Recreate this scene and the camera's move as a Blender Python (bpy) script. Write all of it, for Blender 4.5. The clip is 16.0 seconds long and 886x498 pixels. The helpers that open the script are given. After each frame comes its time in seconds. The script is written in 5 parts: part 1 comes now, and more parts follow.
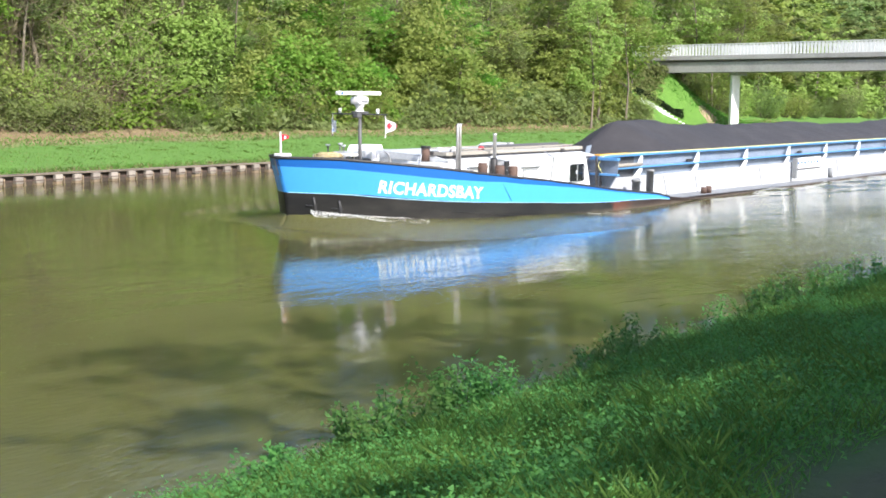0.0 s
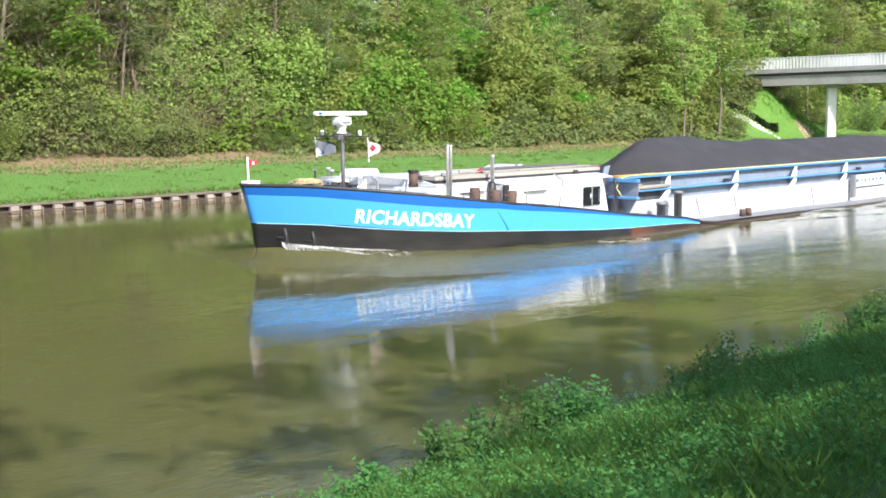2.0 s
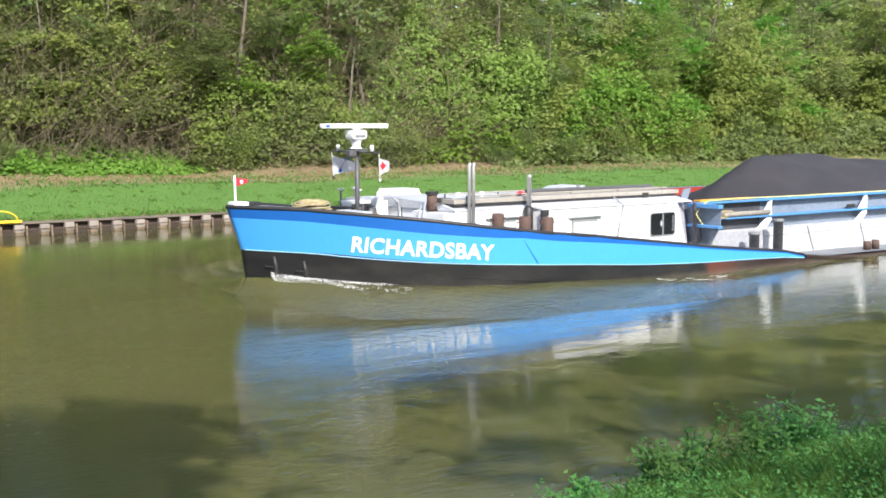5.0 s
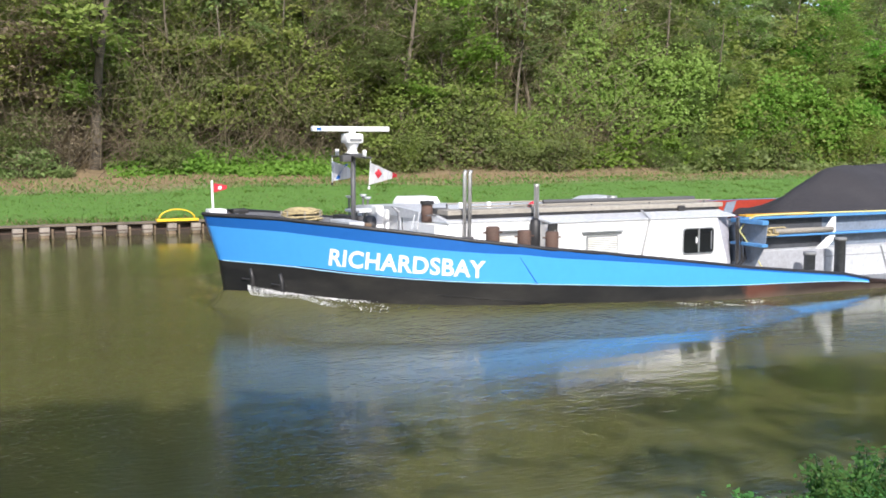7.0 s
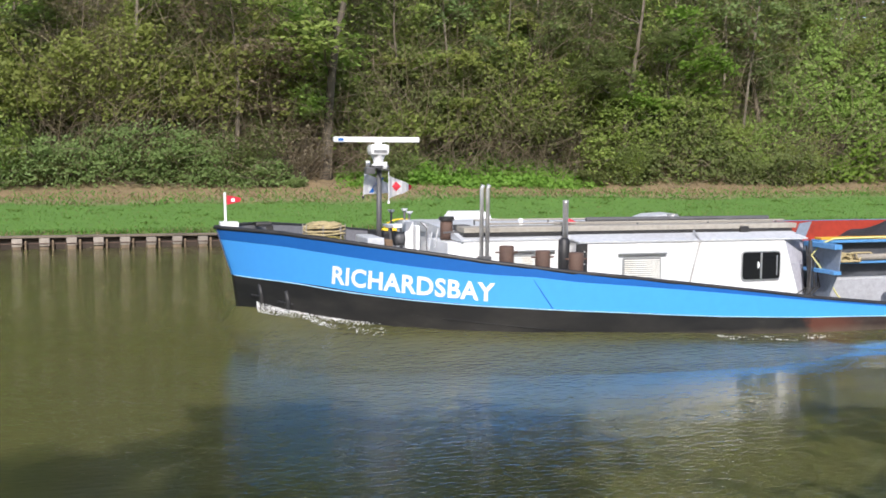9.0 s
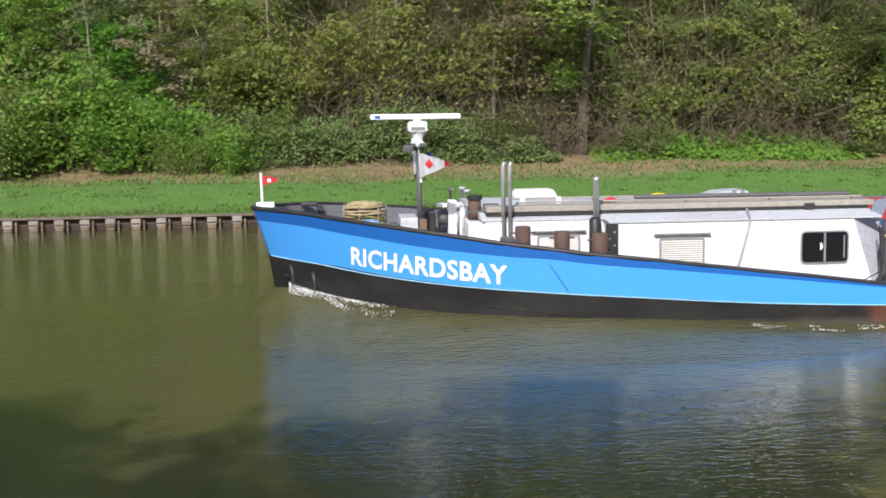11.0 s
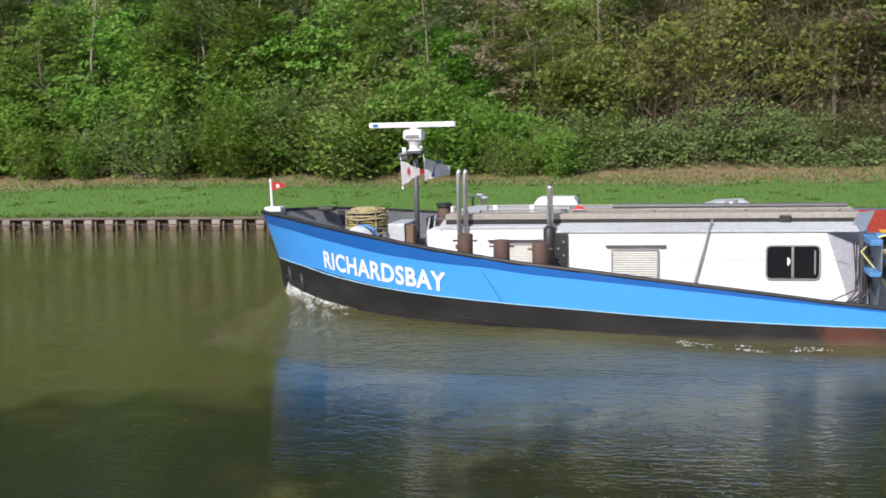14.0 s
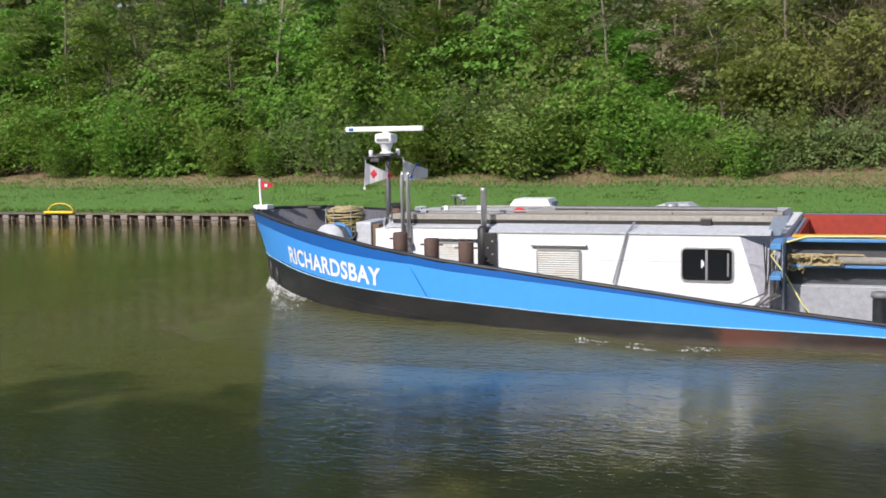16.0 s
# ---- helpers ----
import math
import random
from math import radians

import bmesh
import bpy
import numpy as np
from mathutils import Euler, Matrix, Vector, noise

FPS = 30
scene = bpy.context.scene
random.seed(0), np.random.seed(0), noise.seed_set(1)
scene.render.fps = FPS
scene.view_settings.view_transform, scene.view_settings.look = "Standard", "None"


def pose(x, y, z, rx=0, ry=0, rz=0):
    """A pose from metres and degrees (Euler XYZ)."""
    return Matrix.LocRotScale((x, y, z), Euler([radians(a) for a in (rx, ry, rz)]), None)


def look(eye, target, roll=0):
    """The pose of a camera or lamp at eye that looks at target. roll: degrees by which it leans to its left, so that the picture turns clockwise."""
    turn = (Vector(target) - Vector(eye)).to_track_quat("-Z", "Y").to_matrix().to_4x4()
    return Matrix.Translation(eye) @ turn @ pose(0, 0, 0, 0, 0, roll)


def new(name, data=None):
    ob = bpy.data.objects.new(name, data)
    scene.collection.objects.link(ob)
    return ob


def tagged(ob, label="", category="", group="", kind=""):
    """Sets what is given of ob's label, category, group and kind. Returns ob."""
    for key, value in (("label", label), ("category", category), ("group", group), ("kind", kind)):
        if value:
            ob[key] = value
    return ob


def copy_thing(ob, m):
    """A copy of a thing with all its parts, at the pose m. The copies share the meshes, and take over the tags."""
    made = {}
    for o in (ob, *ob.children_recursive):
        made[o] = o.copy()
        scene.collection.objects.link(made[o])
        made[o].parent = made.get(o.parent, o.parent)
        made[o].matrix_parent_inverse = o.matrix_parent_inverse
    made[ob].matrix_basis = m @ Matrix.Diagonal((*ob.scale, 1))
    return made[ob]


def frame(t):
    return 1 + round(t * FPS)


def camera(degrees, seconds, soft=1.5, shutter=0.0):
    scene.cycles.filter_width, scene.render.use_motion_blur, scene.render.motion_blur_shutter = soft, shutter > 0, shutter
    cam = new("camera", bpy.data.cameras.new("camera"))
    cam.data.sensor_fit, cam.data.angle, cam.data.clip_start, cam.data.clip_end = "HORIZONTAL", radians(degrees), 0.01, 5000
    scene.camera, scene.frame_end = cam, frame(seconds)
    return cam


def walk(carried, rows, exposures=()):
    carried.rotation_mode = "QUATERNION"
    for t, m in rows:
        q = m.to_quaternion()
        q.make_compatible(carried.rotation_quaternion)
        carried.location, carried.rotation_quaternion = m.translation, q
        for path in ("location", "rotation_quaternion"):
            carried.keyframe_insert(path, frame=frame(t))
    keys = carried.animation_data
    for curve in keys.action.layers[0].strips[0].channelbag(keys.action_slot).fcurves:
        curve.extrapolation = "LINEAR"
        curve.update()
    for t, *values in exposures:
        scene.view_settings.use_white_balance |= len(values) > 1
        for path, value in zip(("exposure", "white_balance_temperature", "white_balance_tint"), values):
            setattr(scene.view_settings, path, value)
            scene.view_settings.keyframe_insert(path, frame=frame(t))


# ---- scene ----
# The camera stands on the near bank and pans; x runs along the canal, y across it, z up from the water.
EYE = 3.59
cam = camera(41.62, 16.0, soft=1.7)
PAN = [  # seconds, yaw, pitch, roll
    (0.0, -51.05, -7.41, 0.59), (0.5, -49.65, -7.41, 0.26), (1.0, -48.78, -7.21, -0.01), (1.5, -47.70, -6.47, -0.31),
    (2.0, -46.55, -6.50, -0.44), (2.5, -44.98, -6.57, -0.34), (3.0, -42.86, -6.81, -0.43), (3.5, -41.32, -6.54, -0.68),
    (4.0, -39.19, -6.92, -1.21), (4.2, -38.46, -6.53, -1.14), (6.3, -31.53, -5.88, 0.25), (6.5, -30.71, -5.71, 0.05),
    (7.0, -27.82, -5.65, 0.19), (7.5, -24.79, -5.41, 0.19), (8.0, -22.33, -5.48, 0.31), (8.5, -19.09, -4.64, 0.70),
    (9.0, -16.98, -5.11, 0.38), (9.5, -14.01, -5.73, -0.04), (10.0, -9.61, -6.48, -0.33), (10.2, -8.36, -6.50, -0.54),
    (12.3, 2.32, -6.05, -0.84), (12.5, 3.66, -6.08, -0.95), (13.0, 6.37, -6.43, -1.03), (13.5, 8.95, -6.32, -0.91),
    (14.0, 11.56, -5.88, -1.21), (14.5, 13.42, -5.90, -0.78), (15.0, 16.19, -5.99, -0.95), (15.5, 18.46, -5.78, -0.93),
    (16.0, 20.17, -5.72, -1.10)]
walk(cam, [(t, pose(0, 0, EYE, 0, 0, yaw) @ pose(0, 0, 0, 90 + pitch, 0, 0) @ pose(0, 0, 0, 0, 0, roll)) for t, yaw, pitch, roll in PAN],
     exposures=[(0.0, 0.92, 6300, 12), (1.5, 0.9, 6300, 12), (4.0, 0.8, 6300, 12), (6.5, 0.5, 6300, 13), (9.0, 0.27, 6300, 14), (12.5, 0.12, 6300, 15), (16.0, 0.0, 6300, 15)])

# ---- light ----
SUN = Vector((-0.25, -0.74, 0.6)).normalized()
world = bpy.data.worlds.new("sky")
scene.world = world
world.use_nodes = True
sky = world.node_tree.nodes.new("ShaderNodeTexSky")
sky.sky_type, sky.sun_disc = "NISHITA", False
sky.sun_elevation, sky.sun_rotation = math.asin(SUN.z), math.atan2(SUN.x, SUN.y)
sky.dust_density = 2.0
world.node_tree.links.new(sky.outputs[0], world.node_tree.nodes["Background"].inputs[0])
world.node_tree.nodes["Background"].inputs[1].default_value = 0.15
sun_data = bpy.data.lights.new("sun", "SUN")
sun_data.energy, sun_data.angle, sun_data.color = 4.6, radians(0.53), (1.0, 0.95, 0.87)
sun = new("sun", sun_data)
sun.matrix_world = look(SUN * 200, (0, 0, 0))


# ---- materials ----
def nodes_of(name, rough=0.6, metal=0.0):
    m = bpy.data.materials.new(name)
    m.use_nodes = True
    n = m.node_tree.nodes
    b = n["Principled BSDF"]
    b.inputs["Roughness"].default_value, b.inputs["Metallic"].default_value = rough, metal
    return m, n, m.node_tree.links, b


def rgba(c):
    return (*c, 1.0)


def ramp_of(n, stops):
    r = n.new("ShaderNodeValToRGB")
    e = r.color_ramp.elements
    while len(e) < len(stops):
        e.new(0.5)
    for k, (pos, col) in zip(e, stops):
        k.position, k.color = pos, rgba(col)
    return r


def noise_of(n, l, scale, detail=4.0, stretch=None, rough=0.6):
    tc = n.new("ShaderNodeTexCoord")
    tex = n.new("ShaderNodeTexNoise")
    tex.inputs["Scale"].default_value, tex.inputs["Detail"].default_value, tex.inputs["Roughness"].default_value = scale, detail, rough
    if stretch:
        mp = n.new("ShaderNodeMapping")
        mp.inputs["Scale"].default_value = stretch
        l.new(tc.outputs["Object"], mp.inputs[0])
        l.new(mp.outputs[0], tex.inputs["Vector"])
    else:
        l.new(tc.outputs["Object"], tex.inputs["Vector"])
    return tex


def paint(name, base, dirt=None, amount=0.35, scale=1.5, rough=0.45, metal=0.0, bump=0.15, stretch=None, fine=14.0, vary=0.0, mottle=None):
    """A painted or bare surface: base colour, broad stains of a second colour, fine grain and relief."""
    m, n, l, b = nodes_of(name, rough, metal)
    dirt = dirt or tuple(0.55 * v for v in base)
    big = noise_of(n, l, scale, 6.0, stretch)
    r = ramp_of(n, [(0.48, base), (0.78, tuple(a + (d - a) * amount * 2 if amount < 0.5 else d for a, d in zip(base, dirt)))])
    l.new(big.outputs[0], r.inputs[0])
    grain = noise_of(n, l, scale * fine, 4.0)
    mix = n.new("ShaderNodeMix")
    mix.data_type, mix.blend_type = "RGBA", "OVERLAY"
    mix.inputs[0].default_value = 0.25 + amount * 0.3 if mottle is None else mottle
    l.new(r.outputs[0], mix.inputs[6])
    l.new(grain.outputs[0], mix.inputs[7])
    out = mix.outputs[2]
    if vary:
        info = n.new("ShaderNodeObjectInfo")
        hsv = n.new("ShaderNodeHueSaturation")
        mr = n.new("ShaderNodeMapRange")
        mr.inputs[3].default_value, mr.inputs[4].default_value = 1 - vary, 1 + vary
        l.new(info.outputs["Random"], mr.inputs[0])
        l.new(mr.outputs[0], hsv.inputs["Value"])
        l.new(out, hsv.inputs["Color"])
        out = hsv.outputs[0]
    l.new(out, b.inputs["Base Color"])
    if bump:
        bp = n.new("ShaderNodeBump")
        bp.inputs["Strength"].default_value, bp.inputs["Distance"].default_value = bump, 0.02
        l.new(grain.outputs[0], bp.inputs["Height"])
        l.new(bp.outputs[0], b.inputs["Normal"])
    return m


def leaf_material(name, dark, light, brown=0.0):
    m, n, l, b = nodes_of(name, 0.55)
    b.inputs["Specular IOR Level"].default_value = 0.25
    geo = n.new("ShaderNodeNewGeometry")
    info = n.new("ShaderNodeObjectInfo")
    r = ramp_of(n, [(0.0, dark), (0.55, tuple((a + c) / 2 for a, c in zip(dark, light))), (1.0, light)])
    l.new(geo.outputs["Random Per Island"], r.inputs[0])
    hsv = n.new("ShaderNodeHueSaturation")
    hue, val = n.new("ShaderNodeMapRange"), n.new("ShaderNodeMapRange")
    hue.inputs[3].default_value, hue.inputs[4].default_value = 0.475, 0.52
    val.inputs[3].default_value, val.inputs[4].default_value = 0.75, 1.25
    l.new(info.outputs["Random"], hue.inputs[0])
    l.new(info.outputs["Random"], val.inputs[0])
    l.new(hue.outputs[0], hsv.inputs["Hue"])
    l.new(val.outputs[0], hsv.inputs["Value"])
    l.new(r.outputs[0], hsv.inputs["Color"])
    l.new(hsv.outputs[0], b.inputs["Base Color"])
    tr = n.new("ShaderNodeBsdfTranslucent")
    l.new(hsv.outputs[0], tr.inputs[0])
    ms = n.new("ShaderNodeMixShader")
    ms.inputs[0].default_value = 0.58
    l.new(b.outputs[0], ms.inputs[1])
    l.new(tr.outputs[0], ms.inputs[2])
    l.new(ms.outputs[0], n["Material Output"].inputs[0])
    return m


def water_material(name, deep, chop=1.0):
    m, n, l, b = nodes_of(name, 0.03)
    murk = noise_of(n, l, 0.06, 3.0)
    r = ramp_of(n, [(0.35, (0.078, 0.079, 0.027)), (0.7, (0.1, 0.097, 0.036))])
    l.new(murk.outputs[0], r.inputs[0])
    l.new(r.outputs[0], b.inputs["Base Color"])
    b.inputs["IOR"].default_value = 1.33
    b.inputs["Subsurface Weight"].default_value = deep
    b.inputs["Subsurface Radius"].default_value = (0.5, 0.6, 0.35)
    b.inputs["Subsurface Scale"].default_value = 1.0
    ripple = noise_of(n, l, 1.0, 1.5, (0.55, 1.5, 1.0))
    swell = noise_of(n, l, 0.35, 2.0, (0.5, 1.0, 1.0))
    fine = noise_of(n, l, 7.5, 2.0, (0.6, 1.4, 1.0))
    patch = noise_of(n, l, 0.05, 2.0)
    pr = ramp_of(n, [(0.4, (0.35, 0.35, 0.35)), (0.58, (1.0, 1.0, 1.0))])
    l.new(patch.outputs[0], pr.inputs[0])
    b1, b2, b3 = (n.new("ShaderNodeBump") for _ in range(3))
    for bp, tex, s, dist in ((b1, swell, 0.35, 0.05), (b2, ripple, 0.4, 0.025 * chop), (b3, fine, 0.3, 0.018 * chop)):
        bp.inputs["Strength"].default_value, bp.inputs["Distance"].default_value = s, dist
        l.new(tex.outputs[0], bp.inputs["Height"])
    tc = n.new("ShaderNodeTexCoord")
    sep = n.new("ShaderNodeSeparateXYZ")
    l.new(tc.outputs["Object"], sep.inputs[0])
    calm = n.new("ShaderNodeMapRange")  # the reach towards the bridge lies calmer
    calm.inputs[1].default_value, calm.inputs[2].default_value, calm.inputs[3].default_value, calm.inputs[4].default_value = 1.0, 13.0, 1.0, 0.22
    l.new(sep.outputs[0], calm.inputs[0])
    ruffled = n.new("ShaderNodeMapRange")  # the breeze ruffles the water again nearer the bridge
    ruffled.inputs[1].default_value, ruffled.inputs[2].default_value, ruffled.inputs[3].default_value, ruffled.inputs[4].default_value = 20.0, 32.0, 0.0, 0.8
    l.new(sep.outputs[0], ruffled.inputs[0])
    breeze = n.new("ShaderNodeMath")
    breeze.operation = "ADD"
    l.new(calm.outputs[0], breeze.inputs[0])
    l.new(ruffled.outputs[0], breeze.inputs[1])
    gust = n.new("ShaderNodeMath")
    gust.operation = "MULTIPLY"
    l.new(pr.outputs[0], gust.inputs[0])
    l.new(breeze.outputs[0], gust.inputs[1])
    l.new(gust.outputs[0], b3.inputs["Strength"])
    l.new(b1.outputs[0], b2.inputs["Normal"])
    l.new(b2.outputs[0], b3.inputs["Normal"])
    l.new(b3.outputs[0], b.inputs["Normal"])
    return m


def ground_material():
    """Grass on both banks, with leaf litter and a worn path beyond the far grass strip and a dirt path on the near bank."""
    m, n, l, b = nodes_of("bank_ground", 0.95)
    tc = n.new("ShaderNodeTexCoord")
    sep = n.new("ShaderNodeSeparateXYZ")
    l.new(tc.outputs["Object"], sep.inputs[0])
    wob = noise_of(n, l, 0.25, 4.0)
    add = n.new("ShaderNodeMath")
    add.operation = "MULTIPLY_ADD"
    add.inputs[1].default_value = 5.0
    l.new(wob.outputs[0], add.inputs[0])
    shift = n.new("ShaderNodeMapRange")  # the grass strip widens towards -x
    shift.inputs[1].default_value, shift.inputs[2].default_value, shift.inputs[3].default_value, shift.inputs[4].default_value = -12.0, 0.0, -1.0, 0.0
    l.new(sep.outputs[0], shift.inputs[0])
    moved = n.new("ShaderNodeMath")
    moved.operation = "ADD"
    l.new(sep.outputs[1], moved.inputs[0])
    l.new(shift.outputs[0], moved.inputs[1])
    ramp_x = n.new("ShaderNodeMapRange")  # the bridge embankment is grassed
    ramp_x.inputs[1].default_value, ramp_x.inputs[2].default_value, ramp_x.inputs[3].default_value, ramp_x.inputs[4].default_value = 84.0, 94.0, 0.0, -10.0
    l.new(sep.outputs[0], ramp_x.inputs[0])
    moved2 = n.new("ShaderNodeMath")
    moved2.operation = "ADD"
    l.new(moved.outputs[0], moved2.inputs[0])
    l.new(ramp_x.outputs[0], moved2.inputs[1])
    strip_edge, moved = n.new("ShaderNodeMath"), n.new("ShaderNodeMath")
    strip_edge.operation, moved.operation = "MINIMUM", "MAXIMUM"
    strip_edge.inputs[1].default_value = 46.5
    l.new(sep.outputs[1], strip_edge.inputs[0])
    l.new(moved2.outputs[0], moved.inputs[0])
    l.new(strip_edge.outputs[0], moved.inputs[1])
    l.new(moved.outputs[0], add.inputs[2])  # y + 5 * noise, centred on y + 2.5
    zone = n.new("ShaderNodeMapRange")
    zone.inputs[1].default_value, zone.inputs[2].default_value = -20.0, 120.0
    l.new(add.outputs[0], zone.inputs[0])
    grass, straw, litter, green = (0.085, 0.185, 0.027), (0.2, 0.19, 0.09), (0.22, 0.155, 0.085), (0.05, 0.09, 0.02)
    at = lambda y: (y + 22.5) / 140.0
    r = ramp_of(n, [(0.0, (0.07, 0.058, 0.045)), (at(1.2), (0.075, 0.06, 0.047)), (at(2.2), (0.05, 0.12, 0.024)), (at(41.0), (0.1, 0.1, 0.04)), (at(42.4), grass),
                    (at(47.6), grass), (at(49.0), straw), (at(51.0), litter), (at(57.0), (0.2, 0.16, 0.09)), (at(66.0), (0.12, 0.13, 0.05)), (at(90), (0.13, 0.13, 0.06))])
    l.new(zone.outputs[0], r.inputs[0])
    grain = noise_of(n, l, 2.2, 8.0, None, 0.75)
    rg = ramp_of(n, [(0.3, (0.35, 0.35, 0.35)), (0.75, (0.75, 0.75, 0.7))])
    l.new(grain.outputs[0], rg.inputs[0])
    mix = n.new("ShaderNodeMix")
    mix.data_type, mix.blend_type = "RGBA", "OVERLAY"
    mix.inputs[0].default_value = 0.55
    l.new(r.outputs[0], mix.inputs[6])
    l.new(rg.outputs[0], mix.inputs[7])
    l.new(mix.outputs[2], b.inputs["Base Color"])
    bp = n.new("ShaderNodeBump")
    bp.inputs["Strength"].default_value, bp.inputs["Distance"].default_value = 0.8, 0.12
    l.new(grain.outputs[0], bp.inputs["Height"])
    l.new(bp.outputs[0], b.inputs["Normal"])
    return m


WATER, SWELL, GROUND = water_material("canal_water", 1.0), water_material("bow_wave_water", 1.0, 1.8), ground_material()
BARK = paint("grey_brown_bark", (0.125, 0.105, 0.08), (0.075, 0.062, 0.048), 0.5, 2.0, 0.9, bump=0.5, stretch=(1, 1, 0.3), vary=0.3)
BARKPALE = paint("pale_grey_bark", (0.21, 0.185, 0.14), (0.12, 0.1, 0.075), 0.5, 2.0, 0.9, bump=0.5, stretch=(1, 1, 0.3), vary=0.3)
LEAF_YELLOW = leaf_material("young_yellow_green_leaves", (0.215, 0.295, 0.07), (0.35, 0.455, 0.125))
LEAF_GREEN = leaf_material("fresh_green_leaves", (0.135, 0.26, 0.038), (0.25, 0.42, 0.075))
LEAF_DULL = leaf_material("dull_olive_leaves", (0.165, 0.22, 0.078), (0.265, 0.34, 0.125))
TWIG = leaf_material("bare_brown_twigs", (0.22, 0.185, 0.125), (0.4, 0.34, 0.235))
GRASS = leaf_material("grass_blades", (0.085, 0.225, 0.045), (0.16, 0.35, 0.075))
FARGRASS = leaf_material("mown_grass_blades", (0.09, 0.205, 0.03), (0.165, 0.315, 0.055))
STRAW = leaf_material("dry_grass_blades", (0.2, 0.17, 0.08), (0.4, 0.33, 0.18))
WEED = leaf_material("nettle_leaves", (0.08, 0.2, 0.05), (0.15, 0.33, 0.085))
CONCRETE = paint("weathered_concrete", (0.31, 0.31, 0.3), (0.2, 0.2, 0.19), 0.4, 0.6, 0.85, bump=0.3)
RAILING = paint("white_painted_railing", (0.62, 0.64, 0.64), (0.45, 0.45, 0.43), 0.3, 2.0, 0.5)
PILE = paint("rusty_sheet_pile", (0.22, 0.165, 0.11), (0.09, 0.065, 0.045), 0.6, 1.6, 0.85, bump=0.4, vary=0.2)
PILEHEAD = paint("bleached_pile_head", (0.27, 0.24, 0.205), (0.13, 0.1, 0.075), 0.6, 4.0, 0.85, bump=0.4, vary=0.2)
PILESHADE = paint("dark_pile_recess", (0.045, 0.033, 0.025), (0.02, 0.016, 0.012), 0.5, 3.0, 0.9, bump=0.3)
BLUE = paint("light_blue_hull_paint", (0.06, 0.33, 0.84), (0.05, 0.29, 0.76), 0.1, 0.5, 0.35, bump=0.02, mottle=0.06)
NAVY = paint("dark_blue_hull_paint", (0.012, 0.115, 0.42), (0.01, 0.09, 0.33), 0.2, 0.6, 0.4, bump=0.05, mottle=0.08)
WHITE = paint("white_gloss_paint", (0.82, 0.83, 0.84), (0.66, 0.66, 0.66), 0.25, 0.8, 0.4, bump=0.04)
OFFWHITE = paint("weathered_white_paint", (0.47, 0.49, 0.52), (0.42, 0.42, 0.42), 0.35, 0.7, 0.5, bump=0.1)
GREY = paint("grey_deck_paint", (0.2, 0.21, 0.22), (0.12, 0.12, 0.12), 0.4, 1.0, 0.6, bump=0.1)
BLUEGREY = paint("blue_grey_steel_paint", (0.19, 0.23, 0.29), (0.13, 0.15, 0.18), 0.4, 0.9, 0.55, bump=0.1)
RAILBLUE = paint("rail_blue_paint", (0.085, 0.26, 0.54), (0.075, 0.2, 0.4), 0.35, 1.2, 0.45, bump=0.06)
BLACK = paint("black_steel_paint", (0.022, 0.022, 0.024), (0.05, 0.045, 0.04), 0.4, 2.0, 0.5, bump=0.15)
RUSTY = paint("rust_brown_steel", (0.1, 0.06, 0.045), (0.05, 0.03, 0.025), 0.5, 3.0, 0.75, bump=0.3)
REDOXIDE = paint("red_oxide_paint", (0.33, 0.036, 0.018), (0.2, 0.025, 0.016), 0.4, 0.5, 0.6, bump=0.15)
STEEL = paint("galvanised_pipe", (0.5, 0.5, 0.5), (0.3, 0.28, 0.26), 0.4, 3.0, 0.4, 0.6, bump=0.1)
DARKSTEEL = paint("dark_grey_mast_paint", (0.09, 0.09, 0.095), (0.05, 0.05, 0.05), 0.4, 2.0, 0.5, bump=0.1)
COAL = paint("black_coal", (0.03, 0.028, 0.031), (0.048, 0.045, 0.048), 0.5, 0.8, 0.75, bump=0.9, fine=24.0)
TAN = paint("weathered_grey_timber", (0.33, 0.31, 0.27), (0.2, 0.18, 0.155), 0.4, 1.0, 0.75, bump=0.2, stretch=(0.2, 3, 3))
WOOD = paint("brown_timber", (0.16, 0.105, 0.065), (0.075, 0.05, 0.035), 0.5, 2.0, 0.8, bump=0.3, stretch=(0.3, 3, 3))
YELLOW = paint("yellow_paint", (0.8, 0.55, 0.03), (0.6, 0.38, 0.03), 0.3, 2.0, 0.5, bump=0.05)
HOSE = paint("pale_yellow_hose", (0.66, 0.63, 0.27), (0.5, 0.45, 0.15), 0.3, 3.0, 0.5, bump=0.05)
ROPE = paint("tan_hemp_rope", (0.45, 0.37, 0.2), (0.2, 0.16, 0.1), 0.5, 14.0, 0.9, bump=0.6)
ROPEYELLOW = paint("yellow_mooring_rope", (0.45, 0.37, 0.12), (0.25, 0.2, 0.06), 0.5, 12.0, 0.85, bump=0.6)
RED = paint("red_cloth", (0.52, 0.025, 0.045), (0.4, 0.02, 0.035), 0.3, 4.0, 0.8)
CLOTH = paint("white_flag_cloth", (0.75, 0.75, 0.77), (0.6, 0.6, 0.63), 0.3, 4.0, 0.8)
FOAM = paint("white_bow_foam", (0.75, 0.76, 0.74), (0.35, 0.34, 0.24), 0.6, 5.0, 0.8, bump=0.8)
GLASS, _n, _l, _b = nodes_of("dark_window_glass", 0.03)
_b.inputs["Base Color"].default_value = (0.012, 0.013, 0.015, 1)
